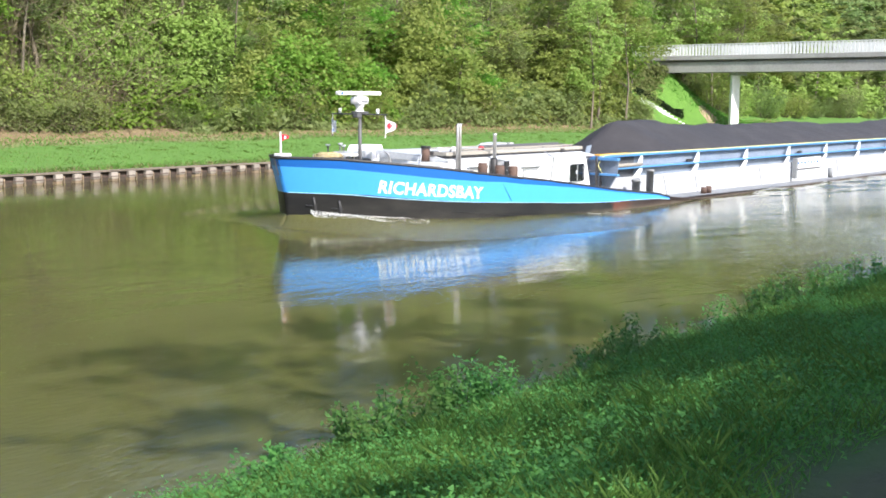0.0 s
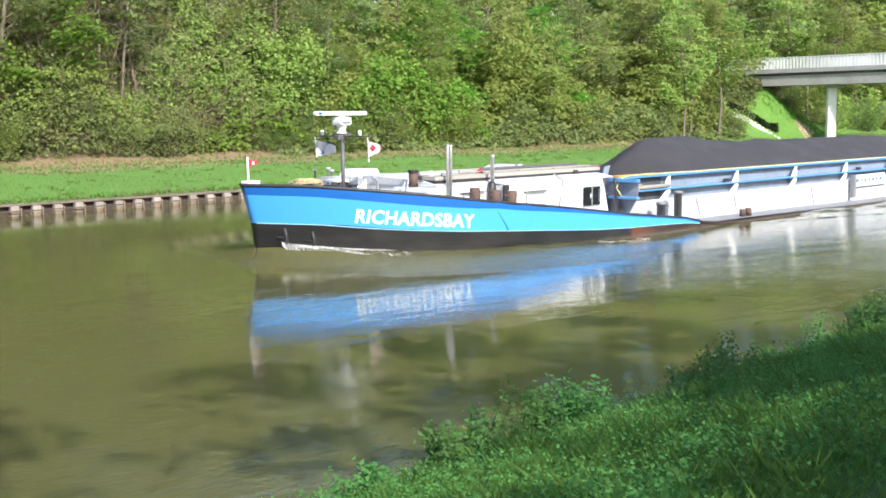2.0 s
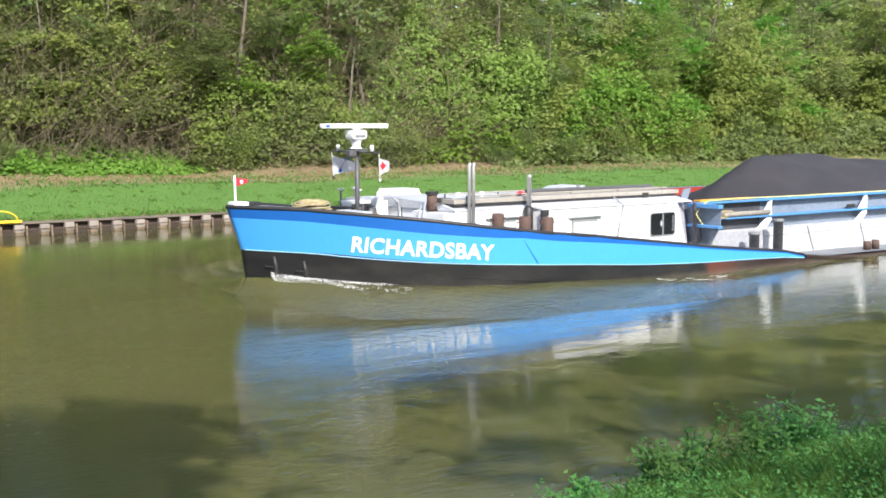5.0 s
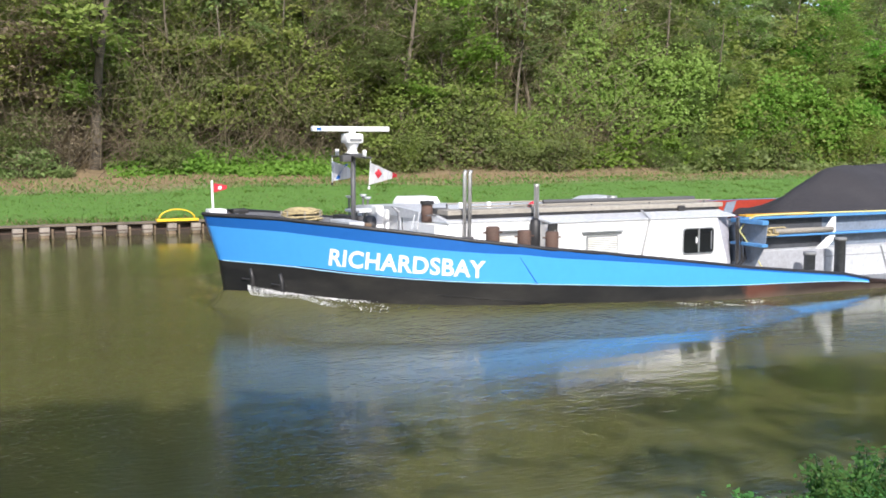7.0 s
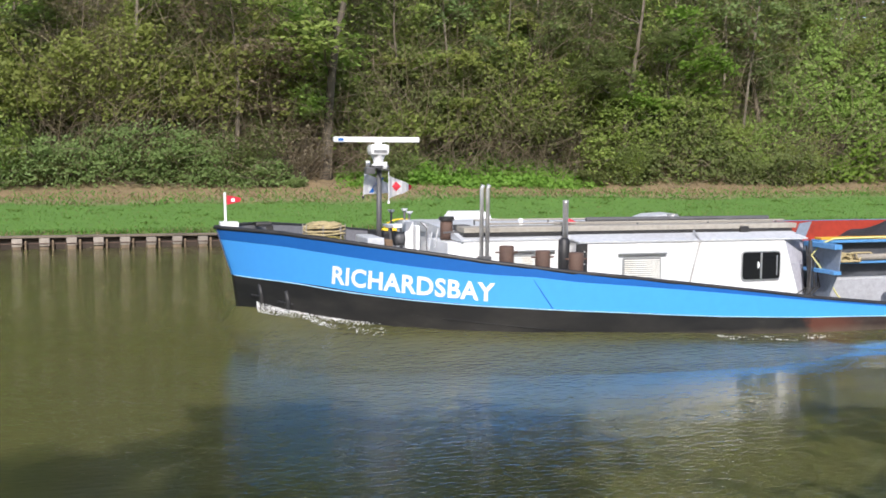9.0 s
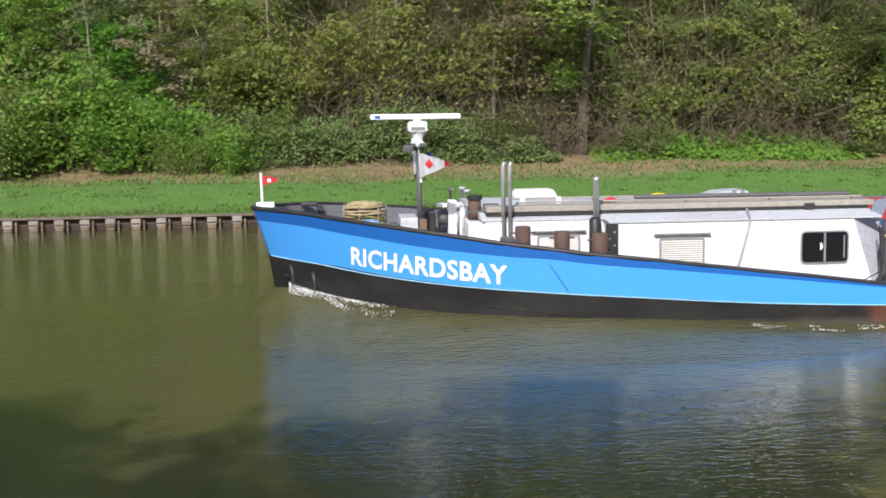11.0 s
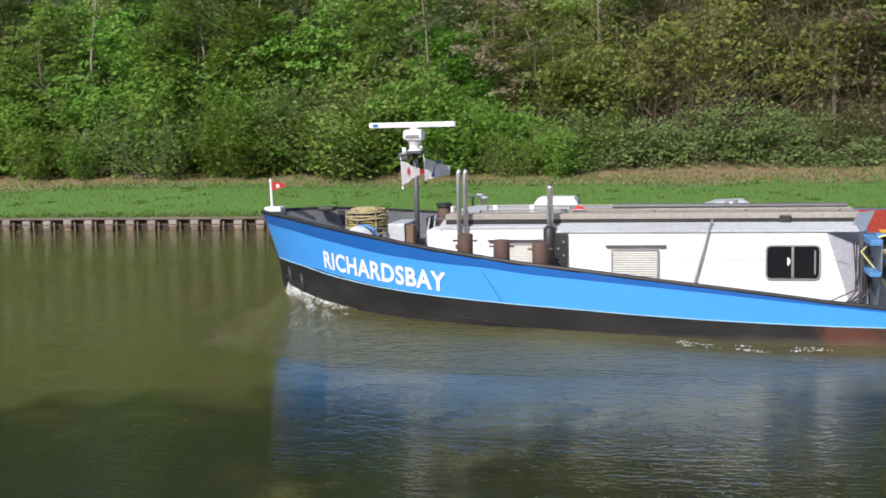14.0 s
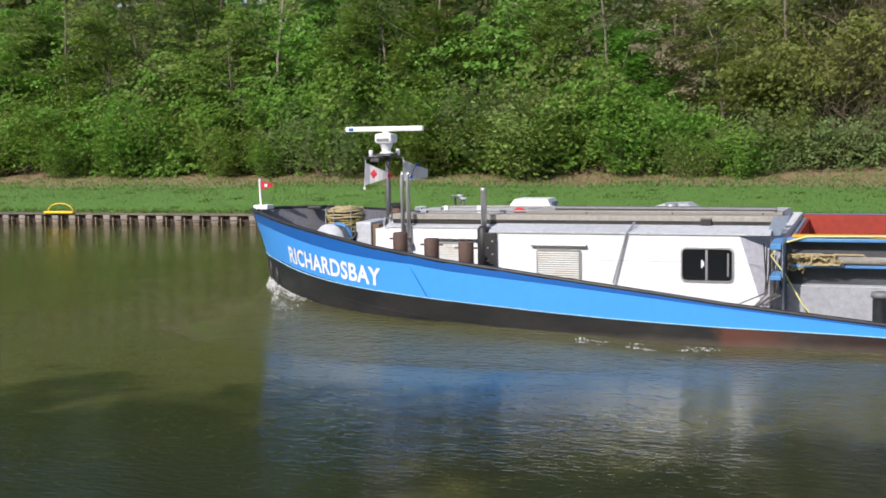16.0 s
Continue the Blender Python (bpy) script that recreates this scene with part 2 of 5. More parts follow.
ALU = paint("aluminium_frame", (0.55, 0.56, 0.57), (0.4, 0.4, 0.4), 0.3, 4.0, 0.35, 0.7, bump=0.03)


# ---- builders ----
def part(name, bm, material, parent=None, label="", smooth=False):
    """Link a bmesh as one mesh object, under a thing or a part where one is given."""
    me = bpy.data.meshes.new(name)
    bm.to_mesh(me)
    bm.free()
    me.materials.append(material)
    if smooth:
        me.polygons.foreach_set("use_smooth", [True] * len(me.polygons))
    ob = new(name, me)
    ob.parent = parent
    if label:
        tagged(ob, label)
    return ob


def raw(name, verts, faces, material, parent=None, smooth=False):
    me = bpy.data.meshes.new(name)
    me.from_pydata([tuple(v) for v in verts], [], [tuple(f) for f in faces])
    me.materials.append(material)
    if smooth:
        me.polygons.foreach_set("use_smooth", [True] * len(me.polygons))
    ob = new(name, me)
    ob.parent = parent
    return ob


def quads(name, corners, material, parent=None):
    """Many loose quads from an array of shape (n, 4, 3)."""
    c = np.asarray(corners, dtype=np.float32)
    k = len(c)
    me = bpy.data.meshes.new(name)
    me.vertices.add(4 * k), me.loops.add(4 * k), me.polygons.add(k)
    me.vertices.foreach_set("co", c.ravel())
    me.loops.foreach_set("vertex_index", np.arange(4 * k, dtype=np.int32))
    me.polygons.foreach_set("loop_start", np.arange(0, 4 * k, 4, dtype=np.int32))
    me.update(calc_edges=True)
    me.materials.append(material)
    ob = new(name, me)
    ob.parent = parent
    return ob


def box(bm, x0, x1, y0, y1, z0, z1, bevel=0.0):
    m = Matrix.Translation(((x0 + x1) / 2, (y0 + y1) / 2, (z0 + z1) / 2)) @ Matrix.Diagonal((x1 - x0, y1 - y0, z1 - z0, 1))
    g = bmesh.ops.create_cube(bm, size=1, matrix=m)
    if bevel:
        es = list({e for v in g["verts"] for e in v.link_edges})
        bmesh.ops.bevel(bm, geom=es, offset=bevel, segments=2, affect="EDGES", profile=0.6)
    return bm


def boxed(*a, **k):
    return box(bmesh.new(), *a, **k)


def tube(bm, pts, radii, seg=8, cap=True):
    """A tube along points with a radius at each."""
    pts = [Vector(p) for p in pts]
    radii = radii if hasattr(radii, "__len__") else [radii] * len(pts)
    rings = []
    side = None
    for i, p in enumerate(pts):
        d = (pts[min(i + 1, len(pts) - 1)] - pts[max(i - 1, 0)]).normalized()
        if side is None or abs(side.dot(d)) > 0.95:
            side = d.orthogonal().normalized()
        side = (side - d * side.dot(d)).normalized()
        up = d.cross(side)
        rings.append([bm.verts.new(p + (side * math.cos(a) + up * math.sin(a)) * radii[i]) for a in (2 * math.pi * k / seg for k in range(seg))])
    for a, b in zip(rings, rings[1:]):
        for k in range(seg):
            bm.faces.new((a[k], a[(k + 1) % seg], b[(k + 1) % seg], b[k]))
    if cap:
        bm.faces.new(rings[0][::-1]), bm.faces.new(rings[-1])
    return bm


def tubed(pts, radii, seg=8):
    return tube(bmesh.new(), pts, radii, seg)


def lerp(table, x):
    return float(np.interp(x, [a for a, _ in table], [b for _, b in table]))


def thing(name, label, category, group="", kind="", at=None):
    ob = new(name)
    if at is not None:
        ob.matrix_basis = at
    return tagged(ob, label, category, group, kind)


def tris(name, corners, material, parent=None):
    """Many loose triangles from an array of shape (n, 3, 3)."""
    c = np.asarray(corners, dtype=np.float32)
    k = len(c)
    me = bpy.data.meshes.new(name)
    me.vertices.add(3 * k), me.loops.add(3 * k), me.polygons.add(k)
    me.vertices.foreach_set("co", c.ravel())
    me.loops.foreach_set("vertex_index", np.arange(3 * k, dtype=np.int32))
    me.polygons.foreach_set("loop_start", np.arange(0, 3 * k, 3, dtype=np.int32))
    me.update(calc_edges=True)
    me.materials.append(material)
    ob = new(name, me)
    ob.parent = parent
    return ob


def leaf_quads(centres, size, rng, flat=0.35, spread=0.4):
    """Loose pointed leaves round the given centres."""
    k = len(centres)
    nrm = rng.normal(size=(k, 3)) * 0.65
    nrm[:, 2] = np.abs(nrm[:, 2]) + flat
    nrm += np.array([-0.25, -0.45, 0.2])  # leaves turn to the light
    nrm /= np.linalg.norm(nrm, axis=1)[:, None]
    a = np.cross(nrm, rng.normal(size=(k, 3)))
    a /= np.linalg.norm(a, axis=1)[:, None] + 1e-9
    b = np.cross(nrm, a)
    s = size * rng.uniform(0.6, 1.4, size=(k, 1))
    return np.stack([centres - a * s, centres - b * s * spread + a * s * 0.1, centres + a * s, centres + b * s * spread + a * s * 0.1], axis=1)


def leaf_tris(centres, size, rng, flat=0.9, spread=0.5):
    """Loose small leaves, one triangle each, mostly facing up."""
    q = leaf_quads(centres, size, rng, flat, spread)
    return np.stack([q[:, 0], q[:, 1] * 0.5 + q[:, 2] * 0.5 + (q[:, 1] - q[:, 3]) * 0.5, q[:, 2] * 0.5 + q[:, 3] * 0.5 + (q[:, 3] - q[:, 1]) * 0.5], axis=1)


# ---- ground, water, banks ----
PROFILE = [(-300, 6), (-60, 3.0), (-12, 2.2), (-3, 2.0), (1.6, 1.92), (2.4, 1.8), (4, 1.35), (6, 0.75), (7.2, 0.28), (8.0, -0.1), (9, -0.8), (12, -2.5), (38, -3), (41.5, -3), (41.52, 0.38),
           (42.2, 0.5), (44, 0.8), (47.3, 1.15), (49.5, 1.25), (51, 1.3), (53, 1.6), (57, 2.5), (62, 3.6), (70, 5.6), (80, 8.5), (95, 13), (130, 20), (300, 30), (900, 40)]


def ground_z(x, y):
    z = lerp(PROFILE, y)
    if y > 43:
        z += 0.5 * min(1, (y - 43) / 12) * noise.noise((x * 0.06, y * 0.09, 3.0)) + 0.12 * noise.noise((x * 0.3, y * 0.3, 7.0)) * min(1, (y - 43) / 5)
        ramp = max(0, 1 - abs(x - 101.5) / 11) * max(0, min(1, (y - 52 + max(0, min(2, x - 100))) / 7))
        z = z + max(0, 6.2 - z) * min(1, ramp * 1.6)
    elif y < 7.8:
        z += 0.08 * noise.noise((x * 0.5, y * 0.6, 1.0))
    return z


def build_ground():
    xs = [-900, -400, -200, -130] + list(np.arange(-100, 170.1, 2.0)) + [190, 230, 300, 450, 900]
    ys = sorted({*[y for y, _ in PROFILE], *np.arange(-12, 8.1, 0.6).round(2).tolist(), *np.arange(42.5, 80, 1.5).round(2).tolist(), 85, 90, 110, 160, 220})
    verts = [(x, y, ground_z(x, y)) for y in ys for x in xs]
    w = len(xs)
    faces = [(j * w + i, j * w + i + 1, (j + 1) * w + i + 1, (j + 1) * w + i) for j in range(len(ys) - 1) for i in range(w - 1)]
    ob = raw("ground", verts, faces, GROUND, smooth=True)
    tagged(ob, "grassy canal banks with leaf litter and worn paths", "ground", kind="structure")
    pw = raw("water", [(-900, 5, 0), (900, 5, 0), (900, 41.5, 0), (-900, 41.5, 0)], [(0, 1, 2, 3)], WATER)
    tagged(pw, "calm murky olive-green canal water with faint ripples", "water", kind="structure")


build_ground()
BAY = 0.873


def build_far_quay():
    """Sheet-pile wall: proud pans with bleached heads, recesses painted dark as shade, a thin cap and a waling rod."""
    wall = thing("quay_wall", "rusty steel sheet-pile canal wall with pale pile heads", "quay wall", kind="structure")
    # backing coloured dark for the shade between the pans
    part("backing", boxed(-160, 220, 41.42, 41.5, -1, 0.36), PILESHADE, wall, "recessed sheet steel with its shade painted in dark")
    part("cap", boxed(-160, 220, 41.22, 41.62, 0.385, 0.45, 0.01), paint("mossy_cap", (0.16, 0.13, 0.1), (0.07, 0.06, 0.045), 0.5, 1.0, 0.9, bump=0.4), wall, "thin weathered capping beam")
    part("waling_rod", tubed([(-160, 41.14, 0.2), (220, 41.14, 0.2)], 0.014, 6), RUSTY, wall, "thin rusty steel rod")
    pan = bmesh.new()
    for a, b in (((-0.17, 0), (-0.13, -0.22)), ((-0.13, -0.22), (0.13, -0.22)), ((0.13, -0.22), (0.17, 0))):
        v = [pan.verts.new((a[0], a[1], -1)), pan.verts.new((b[0], b[1], -1)), pan.verts.new((b[0], b[1], 0.1)), pan.verts.new((a[0], a[1], 0.1))]
        pan.faces.new(v)
    head = bmesh.new()
    box(head, -0.17, 0.17, -0.235, -0.02, 0.1, 0.37, 0.03)
    step = bmesh.new()
    box(step, -0.03, 0.03, -0.16, 0.0, -0.6, 0.3, 0.01)
    protos = [part("pile_pan", pan, PILE, wall), part("pile_head", head, PILEHEAD, wall), part("pile_rib", step, PILE, wall)]
    for k in range(-85, 110):
        x = 24.34 + 0.5 * BAY + (k - 28) * BAY
        for p, dx in zip(protos, (0, 0, 0.27)):
            ob = p if k == -85 else new(p.name.split(".")[0], p.data)
            ob.parent = wall
            ob.location = (x + dx, 41.4, random.uniform(-0.02, 0.02))
    return wall


build_far_quay()


def build_bridge():
    X0, half = 103.2, 1.7
    br = thing("footbridge", "grey concrete road bridge with white bar railing over the canal", "bridge")
    zz = lambda y: 6.2 + 0.005 * (48 - y) - 0.0006 * max(0, 30 - y) ** 2
    ys = list(np.arange(2, 71, 3.0))
    def sweep(name, section, mat, label=""):
        bm = bmesh.new()
        rings = [[bm.verts.new((X0 + x, y, zz(y) + z)) for x, z in section] for y in ys]
        m = len(section)
        for a, b in zip(rings, rings[1:]):
            for k in range(m):
                bm.faces.new((a[k], a[(k + 1) % m], b[(k + 1) % m], b[k]))
        bm.faces.new(rings[0]), bm.faces.new(rings[-1][::-1])
        bmesh.ops.recalc_face_normals(bm, faces=bm.faces)
        return part(name, bm, mat, br, label)
    sweep("girder", [(-half + 0.1, 0), (half - 0.1, 0), (half - 0.1, 0.92), (-half + 0.1, 0.92)], CONCRETE)
    sweep("bearing_slot", [(-half + 0.55, 0.924), (half - 0.55, 0.924), (half - 0.55, 1.15), (-half + 0.55, 1.15)], CONCRETE, "recessed joint under the deck")
    sweep("deck_slab", [(-half - 0.12, 1.154), (half + 0.12, 1.154), (half + 0.12, 1.4), (-half - 0.12, 1.4)], CONCRETE, "pale concrete deck edge")
    sweep("kerb", [(-half - 0.06, 1.404), (-half + 0.3, 1.404), (-half + 0.3, 1.55), (-half - 0.06, 1.55)], CONCRETE)
    for s in (-1, 1):
        sweep("handrail", [(s * half - 0.05, 2.52), (s * half + 0.05, 2.52), (s * half + 0.05, 2.6), (s * half - 0.05, 2.6)], RAILING, "white steel handrail")
        if s < 0:
            one = part("baluster", boxed(-0.03, 0.03, -0.085, 0.085, 1.38, 2.53), RAILING, br)
            for k, y in enumerate(np.arange(2, 71, 0.34)):
                ob = one if k == 0 else new("baluster", one.data)
                ob.parent = br
                ob.location = (X0 - half, y, zz(y))
        else:
            bm = bmesh.new()
            for y in np.arange(2, 71, 0.34):
                box(bm, X0 + half - 0.03, X0 + half + 0.03, y - 0.1, y + 0.1, zz(y) + 1.38, zz(y) + 2.53)
            tagged(part("far_balustrade", bm, RAILING, br, "close white railing bars"), kind="stuff")
    for y in (48.0, 13.0):
        bm = boxed(-0.45, 0.45, -0.18, 0.18, -0.5 if y > 20 else 0.2, zz(y) - 0.3, 0.04)
        bm.transform(pose(X0 - 0.3, y + 0.2, 0, 0, 0, -30))
        part("pier", bm, RAILING, br, "slender white concrete pier")
        part("pier_head", boxed(X0 - 1.1, X0 + 0.9, y - 0.4, y + 0.4, zz(y) - 0.3, zz(y) - 0.003, 0.04), CONCRETE, br)
    part("abutment", boxed(X0 - 1.6, X0 + 1.6, 61, 71, 2.0, zz(61) - 0.01, 0.05), CONCRETE, br)
    # pale steps slanting down the far embankment, with dark leaves as shade beside them
    st = thing("bank_steps", "pale concrete steps down the grassy bridge embankment", "steps")
    a, b = Vector((99.75, 51.75)), Vector((96.9, 55.0))
    turn = math.degrees(math.atan2(b.y - a.y, b.x - a.x))
    for k in range(12):
        p = a + (b - a) * (k + 0.5) / 12
        bm = boxed(-0.19, 0.175, -0.45, 0.45, -0.3, 0.1, 0.01)
        bm.transform(pose(p.x, p.y, ground_z(p.x, p.y), 0, 0, turn))
        part("tread", bm, RAILING, st, "weathered pale concrete step")
    # near-black leaf strip added in place of the shadow on the slope
    rng = np.random.default_rng(77)
    f, w = rng.random(5200), rng.uniform(0.42, 1.05, 5200)
    side = Vector((b.y - a.y, a.x - b.x)).normalized()
    x, y = a.x + (b.x - a.x) * (1.1 * f - 0.05) + side.x * w, a.y + (b.y - a.y) * (1.1 * f - 0.05) + side.y * w
    z = np.array([ground_z(p, q) for p, q in zip(x, y)]) + 0.05 + 0.3 * rng.random(5200)
    tagged(tris("ivy", leaf_tris(np.stack([x, y, z], 1), 0.09, rng, 0.6), leaf_material("dark_ivy_leaves", (0.014, 0.03, 0.012), (0.03, 0.055, 0.02))), "dark leaves standing in for shade beside the embankment steps", "ivy", kind="stuff")
    # trodden earth path beside the pier
    dirt = paint("trodden_earth", (0.3, 0.22, 0.14), (0.2, 0.15, 0.1), 0.5, 1.2, 0.95, bump=0.5)
    verts, n = [], 16
    for i in range(n):
        f = i / (n - 1)
        x, y = 101.4 + 3.2 * f, 50.5 + 0.95 * f
        for s in (-0.5, -0.2, 0.2, 0.5):
            px, py = x - 0.35 * s * 1.6, y + 0.94 * s * 1.6
            verts.append((px, py, ground_z(px, py) + (0.05 if abs(s) < 0.3 else -0.02)))
    path = raw("path", verts, [(4 * i + j, 4 * i + j + 1, 4 * i + j + 5, 4 * i + j + 4) for i in range(n - 1) for j in range(3)], dirt, smooth=True)
    tagged(path, "narrow trodden brown earth path up the embankment", "path", kind="structure")


build_bridge()


# ---- woods ----
def limb(bm, p, d, length, r, rng, tips, depth, droop=0.0):
    pts, radii = [p.copy()], [r]
    n = 3
    q = p.copy()
    for i in range(n):
        d = (d + Vector(rng.normal(0, 0.13, 3)) + Vector((0, 0, 0.06 - droop))).normalized()
        q = q + d * length / n
        pts.append(q.copy())
        radii.append(r * (1 - 0.8 * (i + 1) / n))
        if depth < 2:
            tips.append(q.copy())
        if depth > 0 and i >= 1:
            for _ in range(2 if depth > 1 else 1):
                side = (d * 0.7 + Vector(rng.normal(0, 0.75, 3))).normalized()
                side.z = side.z * 0.6 + 0.25
                limb(bm, q, side.normalized(), length * rng.uniform(0.3, 0.5), radii[-1] * 0.6, rng, tips, depth - 1)
    tips.append(q)
    tube(bm, pts, radii, 3, cap=False)


def make_tree(name, label, seed, height, radius, leaf, n_leaf, leaf_size, base=0.25, girth=0.16, lean=0.05, fork=1, bark=None):
    """Tapered trunk with forking limbs, and a crown of many small leaves in clumps at the twig tips."""
    rng = np.random.default_rng(seed)
    tree = thing(name, label, "tree", "woodland trees")
    bm = bmesh.new()
    tips = []
    d = Vector((rng.normal(0, lean), rng.normal(0, lean), 1)).normalized()
    q, pts, radii = Vector((0, 0, -0.3)), [Vector((0, 0, -0.3))], [girth * 1.3]
    n = 9
    for i in range(n):
        d = (d + Vector((rng.normal(0, 0.05), rng.normal(0, 0.05), 0.05))).normalized()
        q = q + d * height / n
        pts.append(q.copy())
        radii.append(girth * (1 - 0.85 * (i + 1) / n))
        f = (i + 1) / n
        if f > base:
            for _ in range(2):
                a = rng.uniform(0, 2 * math.pi)
                up = 0.35 + 0.5 * f
                reach = radius * (1.05 - 0.6 * abs(f - 0.45)) * rng.uniform(0.7, 1.1)
                limb(bm, q, Vector((math.cos(a), math.sin(a), up)).normalized(), reach, radii[-1] * 0.55, rng, tips, fork)
    tips.append(q)
    tube(bm, pts, radii, 8, cap=False)
    part("trunk", bm, bark or BARK, tree, smooth=True)
    t = np.array([tuple(v) for v in tips])
    # flat sprays of leaves at the twig tips
    sprays = max(60, n_leaf // 22)
    weight = np.where(t[:, 2] < 10, 1.0, 0.45)  # the lower boughs come into leaf first
    hub = t[rng.choice(len(t), sprays, p=weight / weight.sum())] + rng.normal(0, 1, (sprays, 3)) * np.array([0.35, 0.35, 0.25])
    wide = rng.uniform(0.25, 0.6, sprays) * (radius / 3.4) ** 0.5
    slope = rng.normal(0, 0.28, (sprays, 2))
    pick = rng.integers(0, sprays, n_leaf)
    off = rng.normal(0, 1, (n_leaf, 3)) * wide[pick][:, None] * np.array([1, 1, 0.16])
    off[:, 2] += (off[:, :2] * slope[pick]).sum(1) - 0.25 * (off[:, :2] ** 2).sum(1)
    if fork:  # fine bare twigs
        k = 700
        p = t[rng.integers(0, len(t), k)] + rng.normal(0, 0.25, (k, 3))
        d = rng.normal(0, 1, (k, 3)) + np.array([0, 0, 0.5])
        d /= np.linalg.norm(d, axis=1)[:, None]
        sd = np.cross(d, rng.normal(0, 1, (k, 3)))
        sd /= np.linalg.norm(sd, axis=1)[:, None]
        ln = rng.uniform(0.4, 1.3, (k, 1))
        tagged(tris("twig_haze", np.stack([p - sd * 0.012, p + sd * 0.012, p + d * ln], 1), TWIG, tree), "fine bare twigs", kind="stuff")
    tris("crown", leaf_tris(hub[pick] + off, leaf_size, rng, 0.35), leaf, tree)
    return tree


def make_shrub(name, label, seed, height, radius, leaf, n_leaf, leaf_size, twigs=26):
    rng = np.random.default_rng(seed)
    sh = thing(name, label, "shrub", "woodland shrubs")
    bm = bmesh.new()
    tips = []
    for _ in range(twigs):
        a = rng.uniform(0, 2 * math.pi)
        p = Vector((math.cos(a), math.sin(a), 0)) * radius * 0.35 * rng.uniform(0, 1) + Vector((0, 0, -0.2))
        d = Vector((math.cos(a) * rng.uniform(0.1, 0.9), math.sin(a) * rng.uniform(0.1, 0.9), 1)).normalized()
        limb(bm, p, d, height * rng.uniform(0.5, 1.05), 0.025, rng, tips, 0, droop=0.05)
    part("stem_tangle", bm, BARK, sh)
    t = np.array([tuple(v) for v in tips])
    t = t[t[:, 2] > 0.1]
    pick = rng.integers(0, len(t), n_leaf)
    c = t[pick] + rng.normal(0, 1, (n_leaf, 3)) * np.array([0.26, 0.26, 0.18]) * height / 2.5
    c[:, 2] = np.maximum(c[:, 2], 0.02)
    tris("foliage", leaf_tris(c, leaf_size, rng, 0.5), leaf, sh)
    return sh


TREES = [
    make_tree("tree", "tall spring tree with yellow-green young leaves", 1, 15, 4.0, LEAF_YELLOW, 5200, 0.16),
    make_tree("tree", "broad spring tree with yellow-green young leaves", 2, 12, 4.4, LEAF_YELLOW, 5200, 0.16, 0.15),
    make_tree("tree", "tree in fresh green leaf at the wood edge", 3, 13, 3.8, LEAF_GREEN, 6000, 0.17, 0.15),
    make_tree("tree", "slender tall woodland tree with sparse olive leaves", 4, 17, 3.4, LEAF_DULL, 3800, 0.14, 0.3, 0.2),
    make_tree("tree", "almost bare grey-brown tree with few young leaves", 5, 16, 3.4, LEAF_YELLOW, 2600, 0.14, 0.3, 0.2),
    make_tree("tree", "young tree with dense fresh green leaves", 6, 9, 3.4, LEAF_GREEN, 7000, 0.17, 0.1, 0.12),
    make_tree("tree", "bare-stemmed woodland tree with brown buds", 7, 14, 3.0, TWIG, 3000, 0.13, 0.3, 0.15),
    make_tree("tree", "woodland tree with olive spring leaves up the slope", 8, 15, 4.2, LEAF_DULL, 2600, 0.24, 0.15, 0.2),
    make_tree("tree", "woodland tree with yellow-green spring leaves up the slope", 9, 15, 4.2, LEAF_YELLOW, 2600, 0.24, 0.15, 0.2),
    make_tree("tree", "woodland tree in green leaf up the slope", 10, 14, 4.2, LEAF_GREEN, 2600, 0.24, 0.15, 0.2),
    make_tree("tree", "far woodland tree with olive spring leaves", 16, 15, 4.8, LEAF_DULL, 1200, 0.44, 0.1, 0.2, fork=0),
    make_tree("tree", "far woodland tree with yellow-green spring leaves", 17, 15, 4.8, LEAF_YELLOW, 1200, 0.44, 0.1, 0.2, fork=0),
    make_tree("tree", "slender pale-stemmed tree with thin bare boughs", 18, 15, 2.0, LEAF_YELLOW, 1500, 0.12, 0.35, 0.1, 0.12, bark=BARKPALE),
    make_tree("tree", "leaning pale-stemmed tree with thin bare boughs", 19, 13, 2.2, LEAF_DULL, 1500, 0.12, 0.4, 0.075, 0.2, bark=BARKPALE),
]
SHRUBS = [
    make_shrub("shrub", "leafy green shrub at the edge of the wood", 11, 3.0, 1.8, LEAF_GREEN, 2500, 0.1),
    make_shrub("shrub", "yellow-green leafy hawthorn shrub", 12, 3.6, 2.0, LEAF_YELLOW, 2200, 0.1),
    make_shrub("shrub", "bare brown twiggy shrub with few leaves", 13, 2.6, 1.8, TWIG, 800, 0.1, 44),
    make_shrub("shrub", "low dull green bramble thicket", 14, 1.5, 1.6, LEAF_DULL, 1600, 0.115, 30),
    make_shrub("shrub", "olive-green woodland shrub on the slope", 15, 3.4, 2.2, LEAF_DULL, 2300, 0.105),
]


